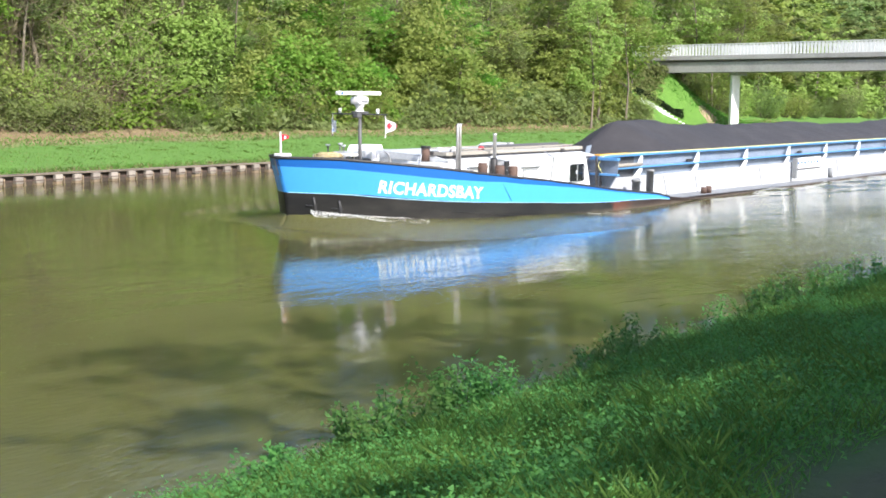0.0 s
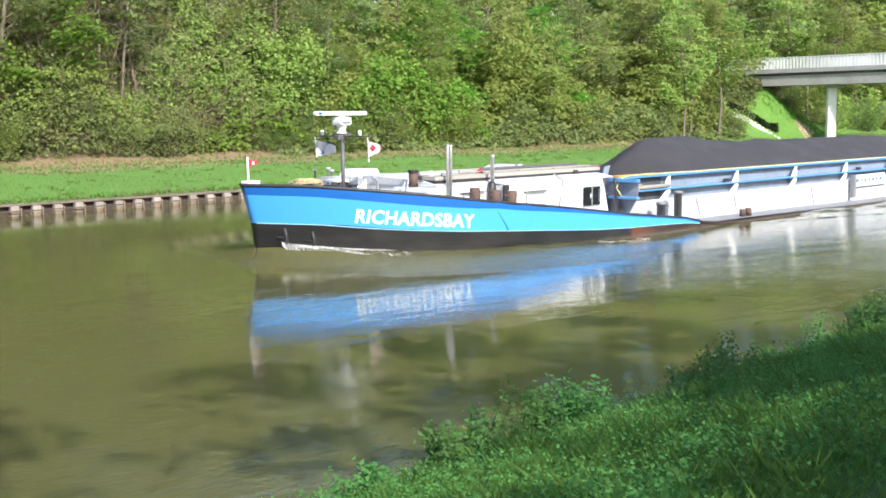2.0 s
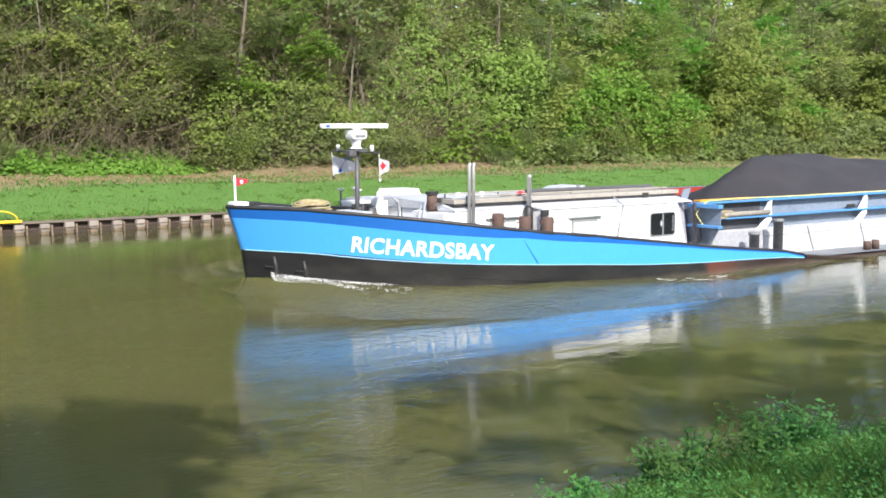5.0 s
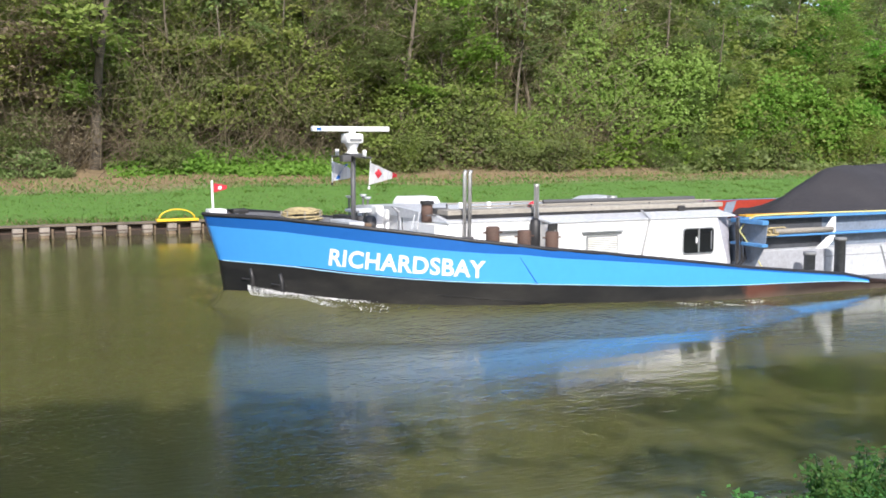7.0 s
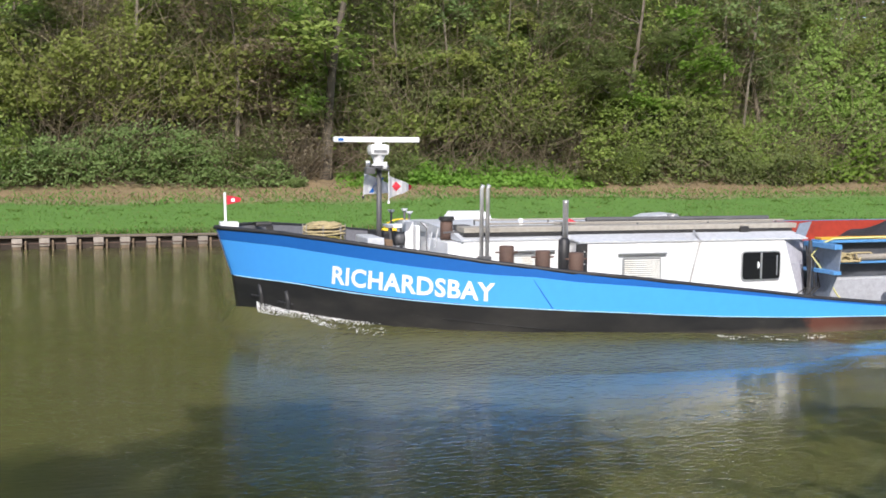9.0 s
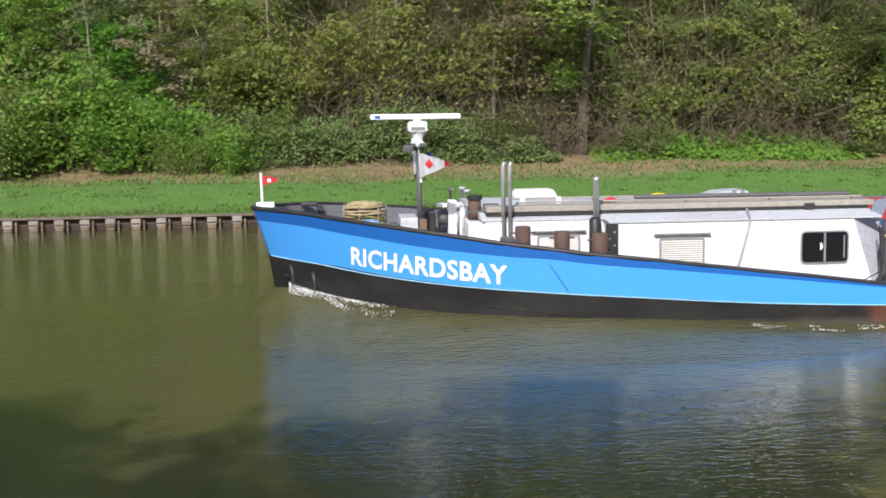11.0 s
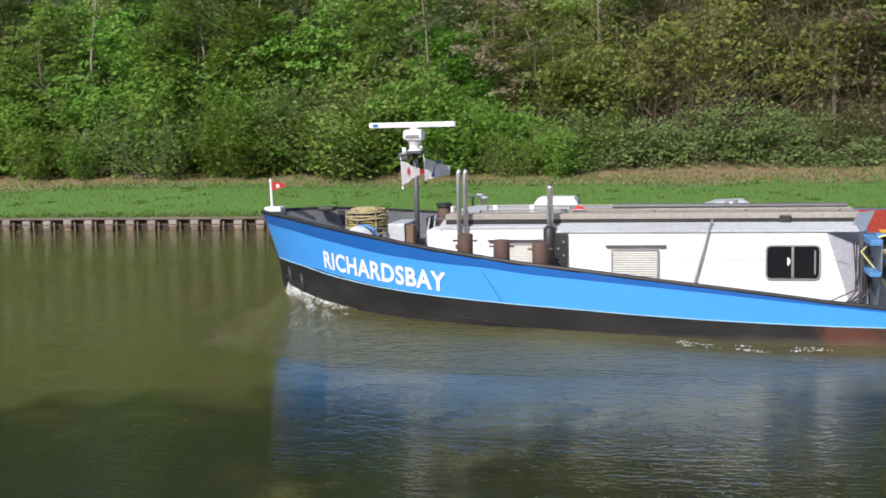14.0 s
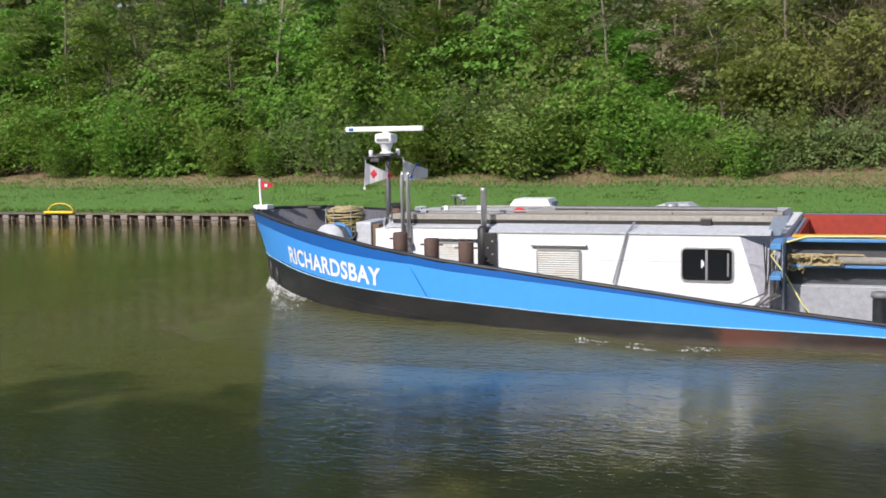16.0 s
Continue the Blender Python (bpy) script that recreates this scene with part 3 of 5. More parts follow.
def plant_woods():
    rng = random.Random(5)
    used = set()
    def put(proto, x, y, s, tall=1.0, wide=1.0):
        m = pose(x, y, ground_z(x, y) - 0.05, 0, 0, rng.uniform(0, 360))
        if id(proto) in used:
            ob = copy_thing(proto, m)
        else:
            used.add(id(proto))
            ob = proto
            ob.matrix_basis = m
        ob.scale = (s * wide, s * wide, s * tall)
    # shrubs along the wood edge
    x = -62.0
    while x < 160:
        edge = (51.6 if x < -2 else 51.0) + 1.2 * noise.noise((x * 0.11, 0, 0)) * (0.5 if x < -2 else 1)
        if not 94 < x < 107:
            kinds = (0, 0, 0, 0, 4, 1) if x < -2 else (2, 3, 4, 4, 3, 2) if x < 24 else (1, 4, 1, 1, 3, 4)
            for k in range(3 if x < -2 else 0 if 13 < x < 23 or 36.5 < x < 43 else 2):
                size = rng.uniform(0.7, 1.35) if x < -2 else rng.uniform(0.4, 1.05)
                put(SHRUBS[rng.choice(kinds)], x + rng.uniform(-1.5, 1.5), edge + (0.6 + k + rng.uniform(0, 1.0) if x < -2 else rng.uniform(1.5, 4.6)), size, rng.uniform(0.8, 1.3))
        x += rng.uniform(2.2, 3.6)
    far = [], []
    # trees, row behind row up the slope
    for row, (y0, gap, low) in enumerate(((56.0, 3.4, 0.6), (61.5, 4.3, 0.7), (69, 6.5, 0.85), (79, 5.6, 1.2), (92, 7.0, 1.6), (110, 8.0, 2.0))):
        x = -64.0 - row * 8
        while x < (190 if row < 3 else 340):
            y = y0 + rng.uniform(-2, 2.5) + (1.0 if x < -10 else 0)
            if not (96 < x < 110 and y < 74):
                if x < -12:
                    kinds = (2, 5, 5, 2, 2, 0) if row < 2 else (9, 9, 8, 7)
                elif x < 24:
                    kinds = (3, 4, 6, 0, 1, 1) if row < 2 else (7, 7, 8, 6)
                else:
                    kinds = (0, 1, 1, 0, 2, 3) if row < 2 else (8, 8, 7, 9)
                if x > 130:
                    kinds = (10, 11)
                if row < 3:
                    put(TREES[rng.choice(kinds)], x, y, low * rng.uniform(0.8, 1.2), 1.0, 1.3)
                else:
                    far[rng.choice((0, 1))].append((x, y, low * rng.uniform(0.8, 1.2), rng.uniform(0, 6.28)))
            x += gap * rng.uniform(0.7, 1.3) * (0.85 if 24 < x < 95 and row < 2 else 1.6 if x > 190 else 1)
    # the crowns furthest up the slope, past counting
    for proto, spots, label in zip(TREES[10:12], far, ("far olive spring woods up the slope", "far yellow-green spring woods up the slope")):
        crown = [c for c in proto.children if c.name.startswith("crown")][0].data
        co = np.empty(3 * len(crown.vertices), dtype=np.float32)
        crown.vertices.foreach_get("co", co)
        co = co.reshape(-1, 3)
        every = []
        for x, y, s, a in spots:
            turn = np.array([[math.cos(a), math.sin(a), 0], [-math.sin(a), math.cos(a), 0], [0, 0, 1]])
            every.append((co @ turn) * s + np.array([x, y, ground_z(x, y)]))
        tagged(tris("far_woods", np.concatenate(every).reshape(-1, 3, 3), crown.materials[0]), label, "woods", kind="stuff")
    for x, y, s in ((83, 51.5, 0.62), (86.5, 53, 0.75), (89.5, 52, 0.7), (91.5, 55, 0.85), (93.5, 58, 0.95), (88, 57, 0.9), (94.5, 54.5, 0.62), (97.5, 58.5, 0.7), (99.3, 60.5, 0.75), (96, 61, 0.9), (112, 57, 0.9), (118, 55, 0.9)):
        put(TREES[rng.choice((0, 1, 2))], x, y, s)
    put(TREES[4], 10.8, 54.4, 1.0, 1.0, 1.35)  # thick brown trunk near the wood edge
    for k, x in enumerate((9.7, 17.7, 18.7, 20.1, 22.0, 23.8, 26.7, 28.8, 30.5, 32.2, 33.4, 38.1, 3.0, 5.5, -3.0, -11.8, -21.4, -23.2, -29.7, -38.4, -42.3)):
        put(TREES[12 + (k % 2)], x, 55.6 + rng.uniform(-0.6, 2.4), rng.uniform(0.85, 1.2))
    # tall trees behind the camera, which shade the near grass and the foreground water
    back = [(-38, -11, 1.2, 2), (-33, -10, 1.05, 0), (-28, -12, 1.25, 2), (-23, -10, 1.05, 0), (-18.5, -11, 1.2, 2), (-14, -10, 1.05, 0), (-9.5, -12, 1.2, 2), (-5, -10, 1.15, 2), (4.5, -9, 1.0, 1), (8, -9, 1.0, 2), (12, -10, 1.0, 1), (17, -10, 0.9, 2)]
    back += [(x, -14.5, 1.35, 2) for x in (-41, -35.5, -30, -25.5, -20.5, -16, -11.5, -7)]
    back += [(3.4, -7, 0.8, 5), (8.5, -6.5, 0.9, 5), (14.5, -6, 1.0, 5)]
    for x, y, s, k in back:
        put(TREES[k], x, y, s)


def thicket(label, leaf, x0, x1, y0, y1, low, high, hubs, per, spread, size, seed):
    """Sprays of small leaves on the saplings and brambles that fill the wood from the ground up."""
    rng = np.random.default_rng(seed)
    x = rng.uniform(x0, x1, hubs)
    y = y0 + (y1 - y0) * rng.random(hubs) ** 1.4
    edge = np.clip(np.minimum(x - x0, x1 - x) / 2.5, 0, 1)
    lump = np.array([noise.noise((p * 0.16, q * 0.22, seed)) + 0.5 * noise.noise((p * 0.5, q * 0.5, seed + 9.0)) for p, q in zip(x, y)])
    top = high * np.clip(0.5 + 1.1 * lump, 0.1, 1.25) * (0.3 + 0.7 * edge)
    z = np.array([ground_z(p, q) for p, q in zip(x, y)]) + low + top * rng.random(hubs) ** 0.8
    pick = rng.integers(0, hubs, hubs * per)
    off = rng.normal(0, 1, (hubs * per, 3)) * (spread * rng.uniform(0.5, 1.4, hubs))[pick][:, None] * np.array([1, 1, 0.3])
    off[:, 2] -= 0.5 * (off[:, :2] ** 2).sum(1)
    tagged(tris("undergrowth", leaf_tris(np.stack([x, y, z], 1)[pick] + off, size, rng, 0.35), leaf), label, "undergrowth", kind="stuff")


def brushwood(label, x0, x1, y0, y1, n, long, wide, upright, seed):
    """Thin bare stems and twigs between the trees."""
    rng = np.random.default_rng(seed)
    x, y = rng.uniform(x0, x1, n), rng.uniform(y0, y1, n)
    rise = long * rng.random(n) ** 2 * np.clip(0.7 + np.array([noise.noise((p * 0.2, q * 0.3, seed)) for p, q in zip(x, y)]), 0.1, 1.3)
    p = np.stack([x, y, [ground_z(a, b) for a, b in zip(x, y)] + rise], 1)
    d = rng.normal(0, 1, (n, 3)) * np.array([1, 1, 0.6]) + np.array([0, 0, upright])
    d /= np.linalg.norm(d, axis=1)[:, None]
    sd = np.cross(d, rng.normal(0, 1, (n, 3)))
    sd /= np.linalg.norm(sd, axis=1)[:, None]
    ln = long * rng.uniform(0.12, 0.5, (n, 1))
    bow = rng.normal(0, 0.1, (n, 3)) * ln
    w = wide * rng.uniform(0.5, 1.4, (n, 1))
    mid, tip = p + d * ln * 0.5 + bow, p + d * ln
    low = np.stack([p - sd * w, p + sd * w, mid + sd * w * 0.7, mid - sd * w * 0.7], 1)
    top = np.stack([mid - sd * w * 0.7, mid + sd * w * 0.7, tip + sd * w * 0.3, tip - sd * w * 0.3], 1)
    tagged(quads("brushwood", np.concatenate([low, top]), TWIG), label, "brushwood", kind="stuff")


def plant_undergrowth():
    """The wood's lower storey, stretch by stretch along the bank."""
    for row in (
        ("fresh green leafy saplings at the wood edge", LEAF_GREEN, -75, -5, 52.6, 57, 0.1, 4.2, 2600, 27, 0.34, 0.122, 31),
        ("fresh green young trees behind the wood edge", LEAF_GREEN, -75, -9, 55, 62, 2.0, 7.0, 1500, 26, 0.45, 0.14, 32),
        ("dull green saplings in the shade of the wood", LEAF_DULL, -75, 8, 55, 66, 0.2, 7.5, 2400, 23, 0.42, 0.13, 33),
        ("low brown-green brambles at the wood edge", LEAF_DULL, -9, 9.0, 52.9, 57, 0.05, 3.6, 1300, 26, 0.36, 0.075, 34),
        ("yellow-green young maple boughs over the brambles", LEAF_YELLOW, -6, 10, 54, 62, 3.2, 6.5, 1100, 26, 0.5, 0.105, 35),
        ("bright green ground cover on the wooded slope", LEAF_GREEN, 11.5, 24, 52.6, 64, 0.0, 1.0, 1500, 22, 0.35, 0.11, 36),
        ("sparse olive saplings between bare trunks", LEAF_DULL, 11, 31, 54.6, 62, 2.4, 8.0, 2000, 24, 0.48, 0.095, 37),
        ("yellow-green boughs between bare trunks", LEAF_YELLOW, 12, 34, 54.6, 61, 2.2, 9.0, 2300, 22, 0.5, 0.105, 38),
        ("olive spring leaves behind the bare trunks", LEAF_DULL, 2, 36, 57, 66, 1.5, 15.0, 2600, 24, 0.5, 0.115, 48),
        ("pale yellow-green leaves behind the bare trunks", LEAF_YELLOW, 4, 36, 57, 68, 2.0, 15.0, 2000, 20, 0.55, 0.15, 49),
        ("dense olive hawthorn thicket at the wood edge", LEAF_DULL, 25, 37, 53.2, 58, 0.1, 5.0, 1200, 26, 0.42, 0.085, 39),
        ("young yellow-green sprays in the hawthorn thicket", LEAF_YELLOW, 24, 37, 53.4, 59, 0.6, 7.0, 900, 26, 0.42, 0.09, 60),
        ("deep green leaves in the shaded hollow", LEAF_GREEN, 36, 47, 53.5, 60, 0.0, 2.2, 700, 20, 0.35, 0.13, 40),
        ("yellow-green boughs hanging over the hollow", LEAF_YELLOW, 34, 50, 54.5, 61, 2.0, 7.5, 1700, 26, 0.48, 0.11, 41),
        ("fresh green leafy saplings below the tall trees", LEAF_GREEN, 46, 60, 52.6, 58, 0.1, 5.0, 1300, 25, 0.38, 0.125, 42),
        ("yellow-green saplings below the tall trees", LEAF_YELLOW, 45, 94, 53, 61, 0.1, 8.5, 3600, 25, 0.5, 0.14, 43),
        ("olive undergrowth below the tall trees", LEAF_DULL, 42, 94, 52, 57, 0.05, 2.4, 1600, 20, 0.36, 0.15, 44),
        ("dry yellow-green scrub on the bridge embankment", LEAF_DULL, 97.5, 104, 54.8, 60, 0.0, 2.0, 420, 18, 0.35, 0.14, 50),
        ("yellow-green undergrowth beyond the bridge", LEAF_YELLOW, 112, 170, 54, 64, 0.1, 7.0, 1200, 20, 0.6, 0.24, 45),
        ("olive spring leaves up the wooded slope", LEAF_DULL, -75, 120, 60, 74, 0.5, 8.0, 2600, 20, 0.6, 0.21, 46),
        ("yellow-green spring leaves up the wooded slope", LEAF_YELLOW, 0, 120, 60, 76, 0.5, 9.0, 2200, 20, 0.6, 0.21, 47)):
        thicket(*row)
    for row in (
        ("bare brown brambles and dead twigs along the wood edge", -75, 13, 52, 57, 6000, 2.6, 0.011, 0.3, 51),
        ("pale bare saplings and hanging twigs in the wood", -2, 42, 53.6, 61, 15000, 10.0, 0.015, 1.1, 52),
        ("bare twigs and dead branches at the foot of the trees", 27, 95, 51.8, 57, 5000, 2.4, 0.013, 0.2, 53),
        ("bare grey twigs high in the wood", -75, 110, 56, 70, 5000, 10.0, 0.02, 0.8, 54)):
        brushwood(*row)


plant_woods()
plant_undergrowth()


# ---- the barge: x runs aft from the stem, y is 0 on the centre line, the camera's side is -y ----
RIM = [(-0.43, 1.93), (0.6, 1.9), (1.7, 1.78), (2.7, 1.66), (3.2, 1.6), (4.0, 1.48), (4.85, 1.38), (5.6, 1.28), (6.5, 1.19), (8.0, 1.01), (9.4, 0.84), (10.7, 0.67), (11.8, 0.56), (13.9, 0.35), (14.3, 0.24)]
BAND = [(-0.43, 0.24), (1.65, 0.28), (2.7, 0.3), (3.7, 0.26), (4.7, 0.19), (5.6, 0.18), (6.6, 0.16), (8.0, 0.12), (9.4, 0.1), (10.5, 0.07), (14.3, 0.05)]
BOOT = [(-0.1, 0.97), (0.9, 0.93), (1.7, 0.83), (2.7, 0.74), (3.75, 0.67), (4.8, 0.62), (5.9, 0.56), (7.0, 0.5), (8.0, 0.42), (9.4, 0.35), (10.7, 0.3), (12, 0.28), (14.3, 0.2)]
DECK = [(-0.4, 1.45), (1.0, 1.32), (3.5, 1.1), (5.0, 0.8), (7.0, 0.6), (9.0, 0.35), (11.0, 0.25), (14.0, 0.16), (17.0, 0.04), (70, 0.02)]
STEM = [(-1.2, 0.5), (0.0, 0.02), (0.97, -0.12), (1.93, -0.43)]
BEAM, TAIL = 4.1, 62.0


def half_breadth(x, z):
    u = max(0.0, min(1.0, (x - lerp(STEM, z)) / 9.0))
    return BEAM * (1 - (1 - u) ** 2.9) ** 0.9


def strip(levels, xs, thick=0.0, flare=0.0):
    """Hull plating between height curves, both sides of the ship; xs run from the stem aft."""
    bm = bmesh.new()
    for s in (-1, 1):
        rows = []
        for x in xs:
            row = []
            for f in levels:
                z = f(x)
                x0 = lerp(STEM, z)
                xx = x0 + (x - xs[0]) * (xs[-1] - x0) / (xs[-1] - xs[0])
                row.append(bm.verts.new((xx, s * (half_breadth(xx, z) + flare), z)))
            rows.append(row)
        for a, b in zip(rows, rows[1:]):
            for k in range(len(levels) - 1):
                f = (a[k], b[k], b[k + 1], a[k + 1])
                bm.faces.new(f if s < 0 else f[::-1])
    bmesh.ops.remove_doubles(bm, verts=bm.verts, dist=0.002)
    return bm


rim = lambda x: lerp(RIM, x)
band = lambda x: rim(x) - lerp(BAND, x)
boot = lambda x: min(lerp(BOOT, x), band(x) - 0.03)
XS = [0, 0.05, 0.12, 0.22, 0.36, 0.55, 0.8, 1.1, 1.45, 1.85, 2.3, 2.8, 3.3, 3.9, 4.5, 5.2, 6.0, 7.0, 8.0, 9.0, 10, 11, 12, 13, 13.9, 14.3]
XS = [x - 0.43 for x in XS[:-1]] + [14.3]
RIDERS = []  # what the barge carries


def hull_black():
    m, n, l, b = nodes_of("black_hull_paint", 0.45)
    tc = n.new("ShaderNodeTexCoord")
    sep = n.new("ShaderNodeSeparateXYZ")
    l.new(tc.outputs["Object"], sep.inputs[0])
    big = noise_of(n, l, 0.8, 6.0, (1, 1, 2.5))
    r = ramp_of(n, [(0.42, (0.009, 0.009, 0.01)), (0.6, (0.022, 0.021, 0.02)), (0.78, (0.07, 0.065, 0.06))])
    l.new(big.outputs[0], r.inputs[0])
    wob = noise_of(n, l, 2.2, 5.0)
    add = n.new("ShaderNodeMath")
    add.operation = "MULTIPLY_ADD"
    add.inputs[1].default_value = 0.9
    l.new(wob.outputs[0], add.inputs[0])
    l.new(sep.outputs[0], add.inputs[2])
    zone = n.new("ShaderNodeMapRange")
    zone.inputs[1].default_value, zone.inputs[2].default_value = 10.0, 16.0
    l.new(add.outputs[0], zone.inputs[0])
    rz = ramp_of(n, [(0.15, (0, 0, 0)), (0.19, (0.5, 0.5, 0.5)), (0.28, (0.4, 0.4, 0.4)), (0.36, (0.08, 0.08, 0.08)), (0.95, (0.1, 0.1, 0.1))])
    l.new(zone.outputs[0], rz.inputs[0])
    mix = n.new("ShaderNodeMix")
    mix.data_type = "RGBA"
    l.new(rz.outputs[0], mix.inputs[0])
    l.new(r.outputs[0], mix.inputs[6])
    mix.inputs[7].default_value = (0.19, 0.06, 0.035, 1)
    scum = n.new("ShaderNodeMapRange")  # tan scum line just above the water
    scum.inputs[1].default_value, scum.inputs[2].default_value, scum.inputs[3].default_value, scum.inputs[4].default_value = 0.0, 0.4, 0.75, -0.6
    level = n.new("ShaderNodeMath")
    level.operation = "MULTIPLY_ADD"
    level.inputs[1].default_value = 0.16
    l.new(wob.outputs[0], level.inputs[0])
    l.new(sep.outputs[2], level.inputs[2])
    l.new(level.outputs[0], scum.inputs[0])
    tan = n.new("ShaderNodeMix")
    tan.data_type = "RGBA"
    l.new(scum.outputs[0], tan.inputs[0])
    l.new(mix.outputs[2], tan.inputs[6])
    tan.inputs[7].default_value = (0.14, 0.115, 0.085, 1)
    l.new(tan.outputs[2], b.inputs["Base Color"])
    bp = n.new("ShaderNodeBump")
    bp.inputs["Strength"].default_value, bp.inputs["Distance"].default_value = 0.25, 0.02
    l.new(big.outputs[0], bp.inputs["Height"])
    l.new(bp.outputs[0], b.inputs["Normal"])
    return m


HULLBLACK = hull_black()


def extrude_side(bm, pts, y0, y1):
    """A flat polygon in the x-z plane, given a thickness in y."""
    a = [bm.verts.new((x, y0, z)) for x, z in pts]
    b = [bm.verts.new((x, y1, z)) for x, z in pts]
    k = len(pts)
    bm.faces.new(a), bm.faces.new(b[::-1])
    for i in range(k):
        bm.faces.new((a[i], b[i], b[(i + 1) % k], a[(i + 1) % k]))
    bmesh.ops.recalc_face_normals(bm, faces=bm.faces)
    return bm


def rounded(x0, x1, z0, z1, r, y0, y1):
    """A plate in the x-z plane with rounded corners."""
    pts = []
    for cx, cz, a0 in ((x1 - r, z1 - r, 0), (x0 + r, z1 - r, 90), (x0 + r, z0 + r, 180), (x1 - r, z0 + r, 270)):
        pts += [(cx + r * math.cos(radians(a0 + 18 * k)), cz + r * math.sin(radians(a0 + 18 * k))) for k in range(6)]
    return extrude_side(bmesh.new(), pts, y0, y1)


def build_barge():
    ship = thing("cargo_barge", "blue-bowed river cargo barge loaded with black coal", "barge")
    aft = [14.3, 20, 30, 40, 50, 58, TAIL]
    # plating
    part("lower_hull", strip([lambda x: -1.2, lambda x: 0.0, lambda x: boot(x) * 0.55, boot], XS), HULLBLACK, ship, "black hull plating with scuffs and a rust patch", True)
    part("topside", strip([boot, lambda x: (boot(x) + band(x)) / 2, band], XS), BLUE, ship, "light blue bow plating", True)
    part("sheer_band", strip([band, rim], XS, flare=0.002), NAVY, ship, "dark blue band under the rail", True)
    part("inner_bulwark", strip([lambda x: lerp(DECK, x) - 0.02, lambda x: rim(x) - 0.004], XS, flare=-0.07), paint("dark_grey_bulwark_paint", (0.17, 0.17, 0.185), (0.09, 0.09, 0.09), 0.4, 1.0, 0.6), ship, "grey inside of the bulwark", True)
    bm = bmesh.new()
    for s in (-1, 1):
        tube(bm, [(lerp(STEM, rim(x)) if i == 0 else x, s * (half_breadth(x, rim(x)) - 0.03), rim(x)) for i, x in enumerate(XS)], 0.042, 8)
    part("rail_cap", bm, BLACK, ship, "black rounded bulwark rail", True)
    bm = bmesh.new()
    for s in (-1, 1):
        tube(bm, [(x, s * (half_breadth(x, boot(x)) + 0.004), boot(x)) for x in XS if x > -0.1], 0.01, 6)
    part("boot_line", bm, paint("pale_blue_line", (0.35, 0.6, 0.8), None, 0.3, 2.0), ship, "thin pale line above the black hull")
    bm = bmesh.new()
    for s in (-1, 1):
        tube(bm, [(x, s * (half_breadth(x, 0.3) + 0.0), lerp([(0.3, 0.85), (1.6, 0.64), (2.7, 0.48), (4.2, 0.32), (5.6, 0.2), (9, -0.06)], x)) for x in XS if 0.3 < x < 9.7], 0.014, 6)
    part("rubbing_strake", bm, HULLBLACK, ship, "black rubbing strake")
    bm = bmesh.new()
    rows = [(x, [bm.verts.new((x, y, lerp(DECK, x))) for y in (-half_breadth(x, 1.2) + 0.05, 0, half_breadth(x, 1.2) - 0.05)]) for x in [-0.2, 0.1, 0.5, 1, 2, 3, 4, 5, 7, 9, 11, 14, 30, TAIL]]
    for (_, a), (_, b) in zip(rows, rows[1:]):
        for k in range(2):
            bm.faces.new((a[k], b[k], b[k + 1], a[k + 1]))
    part("deck", bm, GREY, ship, "grey painted steel deck")
    bm = bmesh.new()
    for s in (-1, 1):
        rr = []
        for x, g in ((14.28, 0.25), (15.2, 0.15), (17.0, 0.08), (25, 0.06), (40, 0.06), (TAIL, 0.06)):
            sec = [(s * 4.1, -1.2), (s * 4.1, g - 0.08), (s * 4.14, g - 0.07), (s * 4.14, g), (s * 3.95, g + 0.01), (s * 3.95, g - 0.08)]
            rr.append([bm.verts.new((x, y, z)) for y, z in sec])
        for a, b in zip(rr, rr[1:]):
            for k in range(len(sec) - 1):
                bm.faces.new((a[k], b[k], b[k + 1], a[k + 1]))
    bmesh.ops.recalc_face_normals(bm, faces=bm.faces)
    part("side_hull", bm, HULLBLACK, ship, "brown-black low side plating and gunwale")
    part("transom", boxed(TAIL - 0.1, TAIL, -4.1, 4.1, -1.2, 0.25), HULLBLACK, ship)
    # bow fittings near the water
    for x, zt in ((0.36, 0.84), (0.8, 0.76)):
        b0 = half_breadth(x, 0.5)
        bm = tubed([(x + 0.05, -b0 - 0.03, 0.1), (x + 0.02, -b0 - 0.05, zt - 0.2), (x - 0.02, -b0 - 0.03, zt)], [0.06, 0.05, 0.035], 8)
        tube(bm, [(x - 0.16, -b0 + 0.1, zt - 0.22), (x + 0.26, -b0 - 0.2, zt - 0.28)], 0.022, 6)
        part("anchor_stock", bm, BLACK, ship, "black anchor fitting hung on the bow", True)
    # seam weld on the topside
    bm = bmesh.new()
    tube(bm, [(lerp([(0, 4.75), (1, 5.25)], f), -half_breadth(lerp([(0, 4.75), (1, 5.25)], f), 1.0) - 0.004, lerp([(0, 1.36), (1, 0.62)], f)) for f in (0, 0.25, 0.5, 0.75, 1)], 0.008, 5)
    part("weld_seam", bm, NAVY, ship, "dark slanting plate seam")
    build_name(ship)
    build_cabin(ship)
    build_hold(ship)
    build_deck_gear(ship)
    return ship


